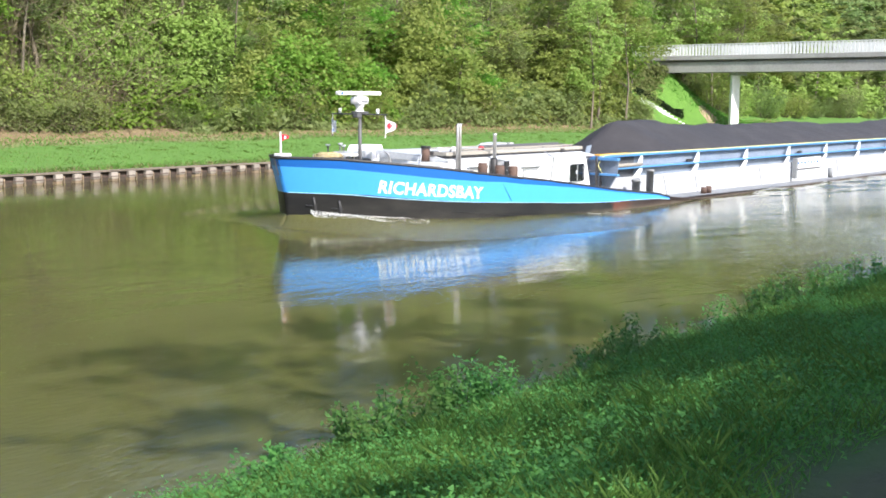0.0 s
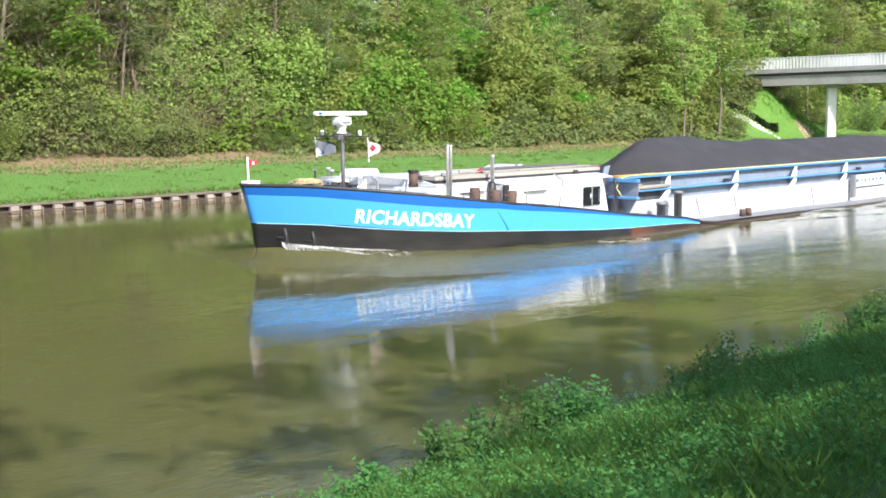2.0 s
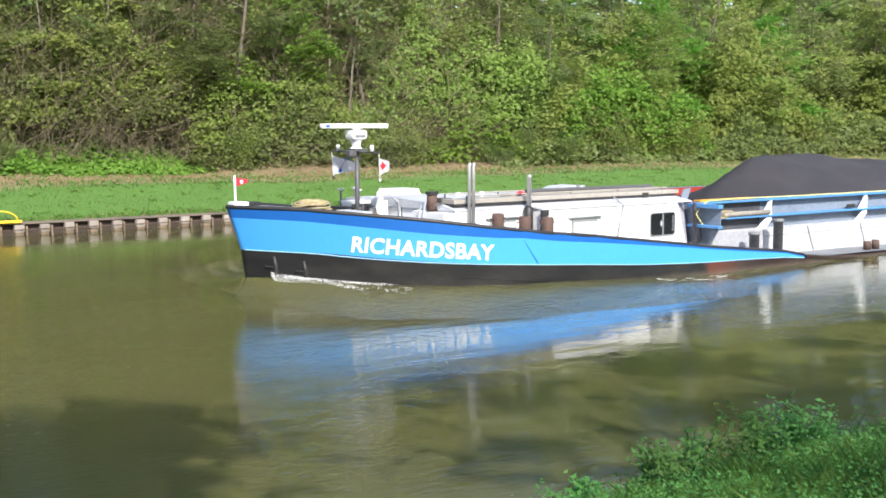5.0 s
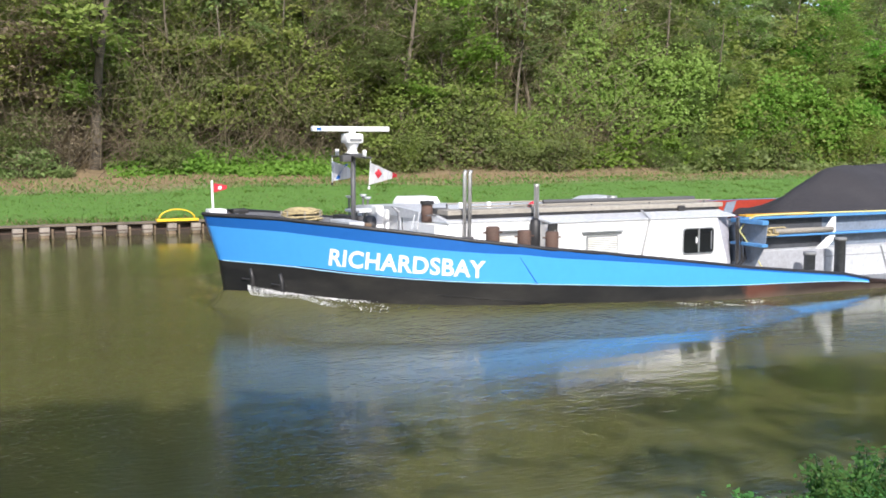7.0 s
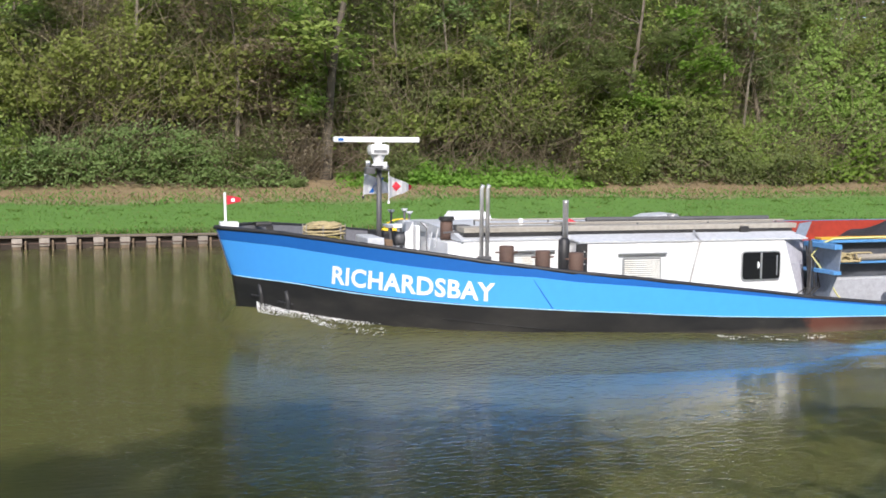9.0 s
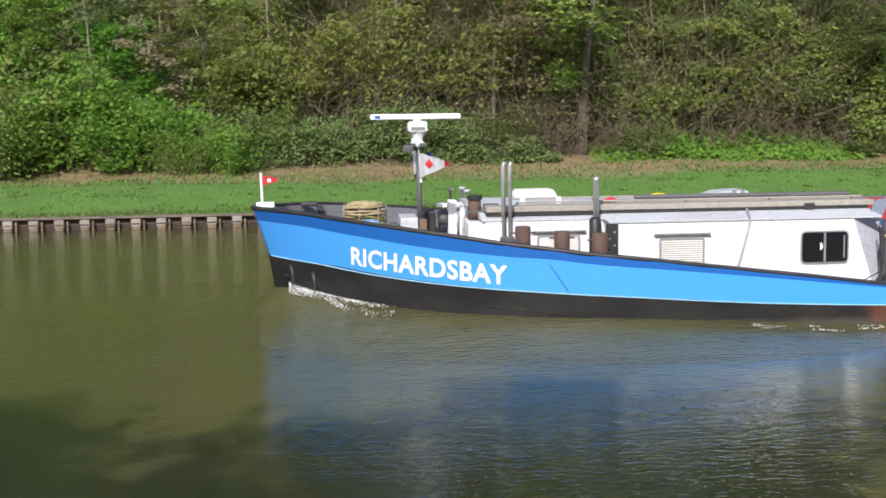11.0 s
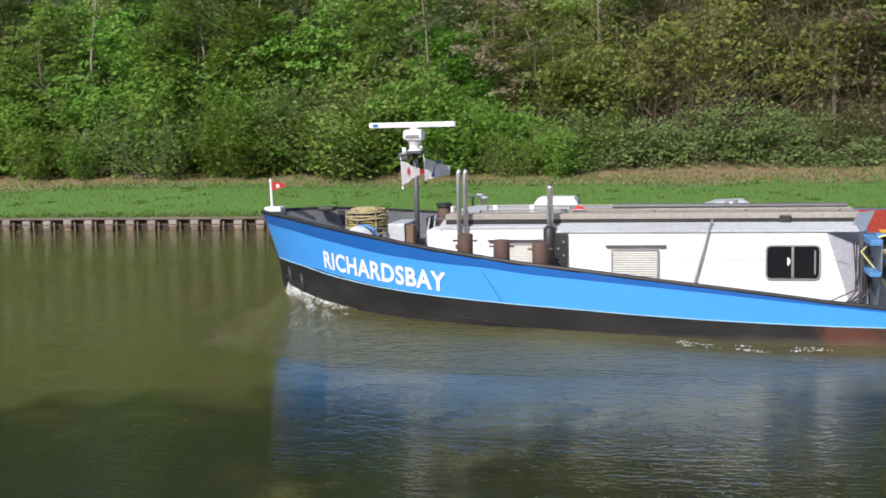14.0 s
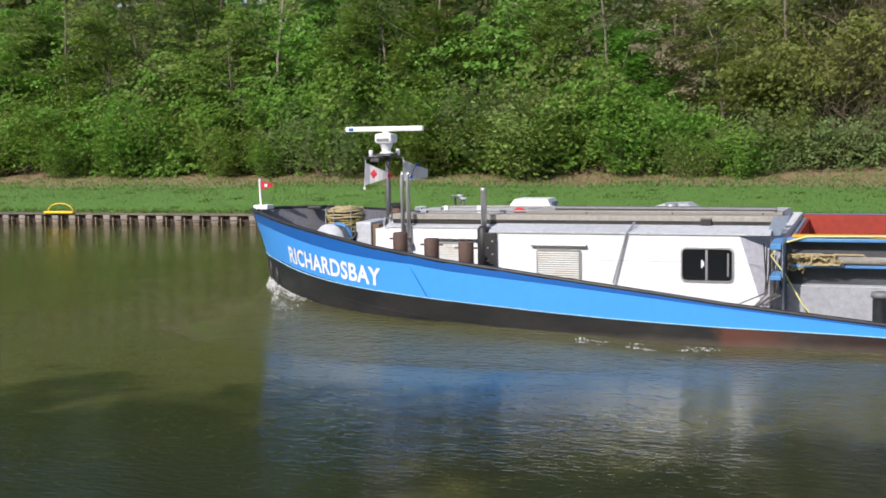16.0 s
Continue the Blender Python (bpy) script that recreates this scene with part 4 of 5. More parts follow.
def build_name(ship):
    """RICHARDSBAY in white capitals, laid round the curved bow plating."""
    cu = bpy.data.curves.new("name_text", "FONT")
    cu.offset = 0.027
    cu.body, cu.size, cu.extrude, cu.resolution_u, cu.space_character = "RICHARDSBAY", 1.0, 0.0, 4, 1.06
    tmp = new("name_text", cu)
    me = bpy.data.meshes.new_from_object(tmp.evaluated_get(bpy.context.evaluated_depsgraph_get()))
    bpy.data.objects.remove(tmp)
    bm = bmesh.new()
    bm.from_mesh(me)
    bmesh.ops.triangulate(bm, faces=bm.faces)
    for _ in range(3):
        bmesh.ops.subdivide_edges(bm, edges=[e for e in bm.edges if e.calc_length() > 0.18], cuts=1)
        bmesh.ops.triangulate(bm, faces=bm.faces)
    lo, hi = min(v.co.x for v in bm.verts), max(v.co.x for v in bm.verts)
    top = max(v.co.y for v in bm.verts)
    side = lambda q: (q, -half_breadth(q, 1.15))
    # arc length along the plating
    qs = np.linspace(1.45, 4.4, 120)
    pts = np.array([side(q) for q in qs])
    arc = np.r_[0, np.cumsum(np.linalg.norm(np.diff(pts, axis=0), axis=1))]
    x0, x1 = 1.52, 4.22
    a0, a1 = np.interp((x0, x1), qs, arc)
    for v in bm.verts:
        f = (v.co.x - lo) / (hi - lo)
        q = float(np.interp(a0 + f * (a1 - a0), arc, qs))
        z = (1.32 - 0.235 * f) - (1 - v.co.y / top) * 0.335
        v.co = (q, -half_breadth(q, z) - 0.011, z)
    part("ship_name", bm, WHITE, ship, "white painted letters of the ship's name")


def build_cabin(ship):
    bm = bmesh.new()
    plan = lambda x0, top: [(6.15, -2.9), (x0, -2.9), (11.42, -2.42 if top else -2.62), (11.42, 2.9), (6.15, 2.9)]
    low, high = [bm.verts.new((x, y, 0.2)) for x, y in plan(11.16, False)], [bm.verts.new((x, y, 1.72)) for x, y in plan(10.68, True)]
    bm.faces.new(high), bm.faces.new(low[::-1])
    for k in (0, 2, 3, 4):
        bm.faces.new((low[k], low[(k + 1) % 5], high[(k + 1) % 5], high[k]))
    cab = part("cabin", bm, WHITE, ship, "white painted steel cabin")
    # pale grey stands for the shade on this plate turned aft
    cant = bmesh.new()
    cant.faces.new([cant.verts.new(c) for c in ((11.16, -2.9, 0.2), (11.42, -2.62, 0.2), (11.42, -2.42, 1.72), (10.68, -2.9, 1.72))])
    part("canted_corner", cant, paint("pale_grey_corner_paint", (0.5, 0.5, 0.56), (0.4, 0.4, 0.43), 0.3, 1.0, 0.45), cab, "canted corner plate, its shade painted in as pale grey")
    part("fore_cabin", boxed(3.95, 6.148, -2.5, 2.5, 0.6, 1.775, 0.03), WHITE, ship, "white lower front of the cabin")
    bm = bmesh.new()
    sec = [(-2.93, 1.722), (-2.93, 1.752), (-2.3, 1.86), (0, 1.94), (2.3, 1.86), (2.93, 1.752), (2.93, 1.722)]
    ends = [[bm.verts.new((x, y * (1 if x > 6.12 else 0.86), z + (0.04 if x < 6.12 else 0))) for y, z in sec] for x in (3.9, 6.1, 6.15, 11.2)]
    for a, b in zip(ends, ends[1:]):
        for k in range(len(sec)):
            bm.faces.new((a[k], b[k], b[(k + 1) % len(sec)], a[(k + 1) % len(sec)]))
    bm.faces.new(ends[0]), bm.faces.new(ends[-1][::-1])
    bmesh.ops.recalc_face_normals(bm, faces=bm.faces)
    part("roof", bm, paint("pale_grey_roof_paint", (0.5, 0.52, 0.55), (0.35, 0.35, 0.36), 0.4, 0.8, 0.5), ship, "pale grey cambered roof edge")
    # solid black bar stands in for the shade under the boards
    part("roof_gap", boxed(4.0, 11.2, -2.36, -1.95, 1.84, 1.915), BLACK, ship, "black bar painting the shaded gap under the roof boards")
    part("roof_board", boxed(4.0, 11.3, -2.38, -1.9, 1.915, 2.015, 0.012), TAN, ship, "weathered tan boards along the roof edge")
    part("roof_board", boxed(6.4, 11.3, -1.5, -1.0, 1.93, 2.02, 0.015), TAN, ship, "weathered tan boards lying on the roof")
    part("seam", boxed(8.2, 11.0, -2.906, -2.902, 1.24, 1.25), OFFWHITE, cab)
    # sliding window
    win = part("window", rounded(9.68, 10.59, 0.9, 1.505, 0.09, -2.93, -2.9), ALU, cab, "aluminium sliding window frame with dark panes")
    part("pane", rounded(9.71, 10.56, 0.93, 1.475, 0.07, -2.936, -2.932), GLASS, win, "dark glass pane")
    part("sash", boxed(10.11, 10.15, -2.95, -2.937, 0.94, 1.465, 0.004), ALU, win, "pale upright sash bar")
    part("inner_jamb", boxed(10.48, 10.51, -2.942, -2.938, 1.0, 1.41), GREY, win)
    part("catch", boxed(10.04, 10.065, -2.96, -2.945, 1.15, 1.29), WHITE, win, "white window catch")
    part("catch_plate", boxed(10.065, 10.09, -2.955, -2.945, 1.18, 1.26), WHITE, win)
    # shuttered windows
    for x0, x1, y, z0, z1 in ((7.06, 7.9, -2.9, 0.8, 1.44), (4.9, 5.7, -2.5, 0.95, 1.5)):
        sh = part("shutter_frame", rounded(x0, x1, z0, z1, 0.07, y - 0.03, y), ALU, cab, "window closed by a pale roller shutter")
        part("shutter_back", boxed(x0 + 0.03, x1 - 0.03, y - 0.034, y - 0.031, z0 + 0.03, z1 - 0.03), GREY, sh)
        for k in range(14):
            z = z0 + 0.04 + k * (z1 - z0 - 0.08) / 14
            part("slat", boxed(x0 + 0.04, x1 - 0.04, y - 0.05, y - 0.036, z, z + 0.026), paint("cream_slat", (0.76, 0.76, 0.72), (0.55, 0.46, 0.32), 0.35, 3.0) if k == 0 else bpy.data.materials["cream_slat"], sh)
        part("drip_rail", boxed(x0 - 0.1, x1 + 0.1, y - 0.09, y, z1 + 0.05, z1 + 0.085, 0.008), ALU, cab, "narrow rain rail")
    part("grab_pole", tubed([(8.49, -2.98, 0.84), (8.73, -2.96, 1.74), (8.8, -2.55, 1.9)], 0.022, 6), STEEL, ship, "slanting thin steel pole")
    # roof rails and lying spars
    for y, z in ((-2.05, 2.06), (-1.2, 2.08)):
        part("roof_rail", tubed([(4.6, y, z), (11.2, y, z)], 0.02, 6), TAN, ship, "long weathered roof handrail")
        for x in np.arange(4.6, 11.2, 1.6):
            part("rail_stanchion", boxed(x - 0.015, x + 0.015, y - 0.015, y + 0.015, 1.98, z), DARKSTEEL, ship)
    # aft bulkhead wings with blue ledges
    for z, r in ((1.62, 0.05), (1.1, 0.035)):
        part("bulkhead_ledge", boxed(11.26, 11.435, -3.76, -2.7, z - r, z + r, 0.01), RAILBLUE, ship, "blue steel ledge")
    part("bulkhead_post", boxed(11.2, 11.25, -3.02, -2.96, 0.25, 1.7), DARKSTEEL, ship)
    part("screen_plate", add_plate(), BLUEGREY, ship, "blue-grey screen plate at the cabin end")
    part("roof_end_plate", extrude_side(bmesh.new(), [(11.1, 1.7), (11.34, 1.7), (11.5, 2.06), (11.22, 2.02)], -2.62, -2.58), BLUEGREY, ship, "grey slanting plate at the roof end")


def add_plate():
    bm = bmesh.new()
    pts = [(-2.6, 1.66), (-3.72, 1.66), (-3.66, 1.1), (-3.2, 0.35), (-2.6, 0.35)]
    a, b = ([bm.verts.new((x, y, z)) for y, z in pts] for x in (11.44, 11.46))
    bm.faces.new(a[::-1]), bm.faces.new(b)
    for i in range(5):
        bm.faces.new((a[i], a[(i + 1) % 5], b[(i + 1) % 5], b[i]))
    bmesh.ops.recalc_face_normals(bm, faces=bm.faces)
    return bm


def build_hold(ship):
    x0, x1 = 11.47, 58.0
    for s in (-1, 1):
        y = s * 2.95
        part("coaming_base", boxed(x0, x1, min(y, y - s * 0.1), max(y, y - s * 0.1), 0.02, 0.87, 0.01), OFFWHITE, ship, "scuffed white coaming wall")
        part("coaming_plate", boxed(x0, x1, min(y - s * 0.22, y - s * 0.3), max(y - s * 0.22, y - s * 0.3), 0.6, 1.62), BLUEGREY, ship, "grey upper coaming plate")
        part("coaming_lining", boxed(x0, x1, min(y - s * 0.305, y - s * 0.37), max(y - s * 0.305, y - s * 0.37), -1.0, 1.694), REDOXIDE, ship, "red oxide hold lining")
        part("coaming_top", boxed(x0, x1, min(y, y - s * 0.3), max(y, y - s * 0.3), 1.63, 1.69, 0.015), RAILBLUE, ship, "blue coaming top rail")
        part("middle_rail", boxed(x0, x1, min(y + s * 0.06, y - s * 0.2), max(y + s * 0.06, y - s * 0.2), 1.2, 1.25, 0.012), RAILBLUE, ship, "pale blue middle rail")
        part("base_ledge", boxed(x0, x1, min(y + s * 0.012, y - s * 0.2), max(y + s * 0.012, y - s * 0.2), 0.872, 0.9), OFFWHITE, ship)
        part("plate_joint", boxed(x0, x1, min(y, y + s * 0.004), max(y, y + s * 0.004), 0.66, 0.675), GREY, ship)
        for k in range(11):
            x = 14.35 + 4.35 * k
            bm = extrude_side(bmesh.new(), [(x - 0.75, 0.8), (x - 0.35, 0.8), (x, 1.1), (x, 1.2), (x - 0.16, 1.2)], min(y - s * 0.02, y + s * 0.01), max(y - s * 0.02, y + s * 0.01))
            part("gusset", bm, WHITE, ship, "white triangular gusset")
            bm = extrude_side(bmesh.new(), [(x - 0.42, 1.25), (x, 1.25), (x, 1.63), (x - 0.12, 1.6)], min(y - s * 0.02, y + s * 0.01), max(y - s * 0.02, y + s * 0.01))
            part("gusset", bm, WHITE, ship)
    part("end_wall", boxed(11.475, 11.53, -2.72, 2.72, 0.2, 1.62), BLUEGREY, ship, "blue-grey end wall of the hold")
    part("front_lining", boxed(11.535, 11.58, -2.6, 2.6, -1, 1.6), REDOXIDE, ship, "red oxide hold lining")
    part("hold_floor", boxed(11.3, x1, -2.7, 2.7, -1.05, -1.0), REDOXIDE, ship)
    part("end_bulkhead", boxed(x1, x1 + 0.1, -2.95, 2.95, 0.2, 1.69), BLUEGREY, ship)
    part("name_board", boxed(27.9, 31.0, -2.985, -2.952, 0.6, 1.07, 0.01), WHITE, ship, "white board with blue lettering")
    bm = bmesh.new()
    for k in range(7):
        box(bm, 28.25 + k * 0.37, 28.46 + k * 0.37, -2.992, -2.986, 0.78 + 0.03 * (k % 2), 0.9)
    part("board_bars", bm, NAVY, ship, "blue unreadable lettering")
    for x in (15.9, 18.35, 24.2, 33.0, 36.2, 40.6, 45.0, 49.3):
        part("frame_line", extrude_side(bmesh.new(), [(x + 0.35, 0.04), (x + 0.4, 0.04), (x + 0.05, 0.85), (x, 0.85)], -2.965, -2.951), GREY, ship)
    # black coiled lumps added where the upper panel has dark openings
    for x in (18.0, 28.6):
        bm = bmesh.new()
        coil_pts = [(x + 0.16 * math.cos(a), -2.9 + 0.05 * math.sin(a), 1.3 + 0.02 * a / 6.28) for a in np.linspace(0, 18.8, 30)]
        tube(bm, coil_pts, 0.035, 6)
        part("wire_coil", bm, BLACK, ship, "dark lump standing in for an opening in the upper panel")
    # shadow below the name board, put in as a dark steel strip
    part("board_shadow_strip", boxed(27.9, 31.0, -3.0, -2.952, 0.55, 0.597), DARKSTEEL, ship, "dark strip painted as the shadow below the board")
    # dark panel added as the shade that the rails throw here
    part("recess_panel", boxed(11.5, 14.1, -2.752, -2.734, 0.91, 1.6), paint("dark_recess_paint", (0.055, 0.06, 0.07), (0.1, 0.1, 0.11), 0.4, 1.0, 0.6), ship, "dark grey panel painting the shade between the rails")
    part("wall_section", boxed(11.5, 14.05, -2.975, -2.952, 0.1, 0.866, 0.006), paint("mid_grey_wall_paint", (0.36, 0.37, 0.4), (0.24, 0.24, 0.25), 0.35, 0.9, 0.5, bump=0.08), ship, "greyer forward section of the coaming wall")
    for x in (27.5,):
        part("side_post", boxed(x, x + 0.18, -3.25, -3.05, 0.2, 1.1, 0.02), GREY, ship)


def build_deck_gear(ship):
    # signal mast with radar
    part("mast", tubed([(2.92, 0, 1.1), (2.92, 0, 3.1)], 0.055, 10), DARKSTEEL, ship, "dark grey radar mast", True)
    part("mast_shoe", boxed(2.78, 3.06, -0.14, 0.14, 1.1, 1.35, 0.02), DARKSTEEL, ship)
    yard = part("yard", tubed([(2.86, -1.1, 3.08), (2.86, 1.1, 3.08)], 0.018, 6), DARKSTEEL, ship, "thin athwart signal yard")
    part("mast_table", boxed(2.76, 3.08, -0.2, 0.2, 3.1, 3.16, 0.01), DARKSTEEL, ship)
    bm = boxed(2.6, 2.8, -0.2, 0.0, 2.98, 3.12, 0.02)
    part("floodlight", bm, DARKSTEEL, ship, "small dark floodlight")
    for y in (-0.75, 0.75):
        part("signal_lamp", tubed([(2.86, y, 3.1), (2.86, y, 3.24)], 0.045, 8), WHITE, ship, "small white signal lamp", True)
    rad = part("radar_gearbox", box(tubed([(2.9, 0, 3.16), (2.9, 0, 3.2), (2.9, 0, 3.27), (2.9, 0, 3.4)], [0.15, 0.1, 0.11, 0.17], 12), 2.7, 3.1, -0.2, 0.2, 3.37, 3.59, 0.07), WHITE, ship, "white radar turning unit")
    part("service_panel", boxed(2.76, 3.04, -0.206, -0.2001, 3.42, 3.48), GREY, rad, "grey service panel")
    part("radar_neck", tubed([(2.9, 0, 3.58), (2.9, 0, 3.632)], 0.08, 12), WHITE, rad)
    part("radar_antenna", boxed(1.96, 3.77, -0.07, 0.07, 3.63, 3.74, 0.03), WHITE, rad, "long white radar scanner bar")
    part("scanner_mark", boxed(2.05, 2.16, -0.074, -0.0701, 3.655, 3.715), NAVY, rad)
    # bow staff
    st = part("bow_staff", tubed([(-0.22, 0, 1.85), (-0.24, 0, 2.62)], 0.025, 8), WHITE, ship, "white jack staff")
    part("staff_base", boxed(-0.34, 0.02, -0.16, 0.16, 1.93, 2.03, 0.02), WHITE, st)
    for k in range(4):
        x = -0.2 + 0.07 * k
        ob = part("pennant_strip", extrude_side(bmesh.new(), [(x, 2.56 - 0.012 * k), (x + 0.07, 2.548 - 0.012 * k), (x + 0.07, 2.38 + 0.02 * k), (x, 2.37 + 0.016 * k)], -0.004 + 0.012 * (k % 2), 0.004 + 0.012 * (k % 2)), RED, st, "red pennant cloth")
    part("pennant_emblem", boxed(-0.11, -0.04, -0.014, -0.012, 2.43, 2.5), CLOTH, st, "small white emblem")
    # exhausts
    for x in (4.29, 4.41):
        part("exhaust_pipe", tubed([(x, -2.56, 1.0), (x, -2.56, 2.78), (x + 0.03, -2.56, 2.84)], 0.04, 10), STEEL, ship, "grey metal exhaust pipe", True)
    part("pipe_clamp", boxed(4.22, 4.48, -2.62, -2.5, 1.4, 1.48, 0.01), DARKSTEEL, ship)
    part("funnel_base", tubed([(5.95, -2.65, 0.7), (5.95, -2.65, 1.76), (5.95, -2.65, 1.82)], [0.11, 0.11, 0.06], 12), BLACK, ship, "black exhaust casing", True)
    part("funnel_pipe", tubed([(5.97, -2.65, 1.78), (5.97, -2.65, 2.48), (5.97, -2.65, 2.54)], [0.055, 0.055, 0.065], 12), STEEL, ship, "galvanised exhaust stack", True)
    bm = boxed(6.08, 6.3, -2.98, -2.92, 0.8, 1.72, 0.01)
    ex = part("vent_panel", bm, BLACK, ship, "black panel with bolt heads")
    for k in range(6):
        part("bolt", boxed(6.13 + 0.09 * (k % 2), 6.16 + 0.09 * (k % 2), -2.99, -2.98, 0.95 + 0.12 * k, 0.98 + 0.12 * k), STEEL, ex)
    # bollards
    for x, z in ((4.53, 1.74), (5.2, 1.65), (5.87, 1.6)):
        y = -3.42 if x > 4.6 else -3.3
        b = part("bollard", tubed([(x, y, lerp(DECK, x)), (x, y, z - 0.02), (x, y, z)], [0.135, 0.14, 0.12], 16), RUSTY, ship, "rust-brown steel bollard", True)
        part("bollard_pin", tubed([(x - 0.22, y, z - 0.12), (x + 0.22, y, z - 0.12)], 0.018, 6), RUSTY, b)
    for x, z in ((12.98, 0.88), (13.95, 1.18)):
        b = part("bollard", tubed([(x, -3.5, 0.15), (x, -3.5, z - 0.08), (x, -3.5, z - 0.08), (x, -3.5, z)], [0.13, 0.13, 0.16, 0.15], 16), GREY, ship, "grey steel bollard", True)
    for x, z, mt in ((17.6, 0.38, RUSTY), (18.0, 0.4, RUSTY), (30.2, 0.6, GREY)):
        part("deck_bitt", tubed([(x, -3.75, 0.15), (x, -3.75, z)], 0.11, 12), mt, ship, "short deck bitt", True)
    # windlass
    wl = part("windlass_drum", tubed([(1.9, -0.9, 1.34), (1.9, -0.84, 1.34), (1.9, -0.83, 1.34), (1.9, -0.5, 1.34)], [0.34, 0.34, 0.3, 0.3], 24), OFFWHITE, ship, "blue anchor windlass drum", True)
    part("windlass_drum", tubed([(1.9, -0.47, 1.34), (1.9, -0.42, 1.34)], 0.34, 24), RAILBLUE, ship, "blue anchor windlass drum", True)
    part("gear_case", boxed(2.49, 2.84, -0.8, 0.3, 1.1, 1.72, 0.03), OFFWHITE, ship, "white windlass gear case")
    part("hand_wheel", tubed([(2.36 + 0.14 * math.cos(a), -0.86, 1.5 + 0.14 * math.sin(a)) for a in np.linspace(0, 2 * math.pi, 15)], 0.018, 6), DARKSTEEL, ship, "dark spoked hand wheel")
    part("winch_cheek", boxed(3.5, 3.68, 0.05, 0.35, 1.05, 1.99, 0.03), WHITE, ship, "white winch cheek plate")
    part("winch_cheek", boxed(3.74, 3.82, 0.05, 0.35, 1.05, 1.9, 0.03), WHITE, ship, "white winch cheek plate")
    part("winch_barrel", tubed([(3.3, 0.2, 1.62), (3.5, 0.2, 1.62)], 0.15, 14), DARKSTEEL, ship, "dark winch barrel", True)
    part("deck_box", boxed(2.86, 3.02, -0.78, -0.5, 1.05, 1.68, 0.03), WOOD, ship, "small brown timber block")
    # black box added for the darkness of a deck opening
    part("black_hatch", boxed(3.0, 3.28, 0.5, 1.4, 1.05, 1.74, 0.03), BLACK, ship, "black box standing in for a dark opening")
    part("cabin_front_box", extrude_side(bmesh.new(), [(3.66, 0.9), (3.95, 0.9), (3.95, 1.73), (3.66, 1.73)], -2.45, -1.2), WHITE, ship, "white low locker at the cabin front")
    for x, y, z in ((3.72, 2.1, 2.12), (3.95, 1.8, 2.16), (4.05, 1.75, 2.1)):
        v = part("vent_pipe", tubed([(x, y, 1.1), (x, y, z - 0.06)], 0.025, 8), DARKSTEEL, ship, "thin deck stanchion", True)
        part("vent_cap", tubed([(x, y, z - 0.06), (x, y, z)], [0.05, 0.09], 10), OFFWHITE, v, "pale round cap", True)
    bench = part("work_bench", boxed(3.36, 4.0, 0.9, 1.5, 1.79, 1.85, 0.01), WHITE, ship, "white bench top on dark legs")
    for x in (3.4, 3.66, 3.94):
        part("bench_leg", boxed(x - 0.03, x + 0.03, 0.94, 1.0, 1.05, 1.79), DARKSTEEL, bench)
    for x in (3.46, 3.72):
        part("tool_box", boxed(x, x + 0.18, 0.96, 1.3, 1.5, 1.7, 0.02), DARKSTEEL, ship, "dark box under the bench")
    for k in range(5):
        x = 3.86 + 0.05 * k
        part("wire", tubed([(x - 0.1, -0.2, 1.98 - 0.02 * k), (x, -0.3, 1.86), (x - 0.02, -0.36, 1.5), (x + 0.03, -0.4, 1.15)], 0.014, 5), OFFWHITE if k % 2 else DARKSTEEL, ship, "hanging hose")
    for k, (x, z) in enumerate(((3.5, 1.9), (3.62, 1.96), (3.74, 2.02))):
        part("lever", tubed([(x, -1.7, 1.6), (x + 0.06, -1.72, z)], 0.018, 6), OFFWHITE, ship, "pale winch lever")
    part("winch_motor", tubed([(3.85, -1.73, 1.75), (3.85, -1.73, 2.12)], [0.13, 0.12], 12), RUSTY, ship, "dark rusty winch motor", True)
    part("winch_head", tubed([(3.85, -1.73, 2.12), (3.85, -1.73, 2.19)], 0.15, 12), BLACK, ship)
    part("winch_frame", boxed(4.02, 4.3, -1.9, -1.6, 1.8, 2.03, 0.02), DARKSTEEL, ship, "dark winch frame")
    part("winch_pipe", tubed([(3.7, -2.0, 1.9), (5.0, -2.0, 1.93)], 0.02, 6), DARKSTEEL, ship)
    for x in (4.75, 5.45):
        part("roof_cleat", boxed(x, x + 0.09, -1.5, -1.42, 1.9, 2.12, 0.02), WHITE, ship, "small white roof fitting")
    part("hawse_opening", boxed(0.75, 0.95, half_breadth(0.85, 1.7) - 0.1, half_breadth(0.85, 1.7) - 0.075, 1.5, 1.84), BLACK, ship, "dark fairlead opening")
    part("fairlead", boxed(0.5, 0.85, 0.9, 1.2, 1.86, 1.95, 0.03), BLACK, ship, "black fairlead on the rail")
    # skylight and lying gear on the roof
    sk = part("skylight", extrude_side(bmesh.new(), [(5.1, 1.8), (6.08, 1.8), (6.06, 1.9), (5.98, 2.05), (5.22, 2.05), (5.12, 1.93)], 1.9, 2.6), WHITE, ship, "white box skylight on the roof")
    part("skylight_pane", boxed(6.02, 6.07, 2.0, 2.5, 1.88, 1.98), BLUEGREY, sk)
    part("spar", tubed([(7.0, -1.3, 2.07), (11.2, -1.45, 2.07)], 0.05, 8), DARKSTEEL, ship, "dark spar lashed on the roof")
    part("vent_cowl", tubed([(9.2, -0.9, 1.9), (9.2, -0.9, 2.14)], [0.1, 0.12], 10), STEEL, ship, "low roof ventilator", True)
    part("rag", tubed([(6.3, -1.8, 2.03), (6.42, -1.78, 2.07), (6.55, -1.82, 2.04)], [0.04, 0.06, 0.03], 7), RED, ship, "red rag on the roof", True)
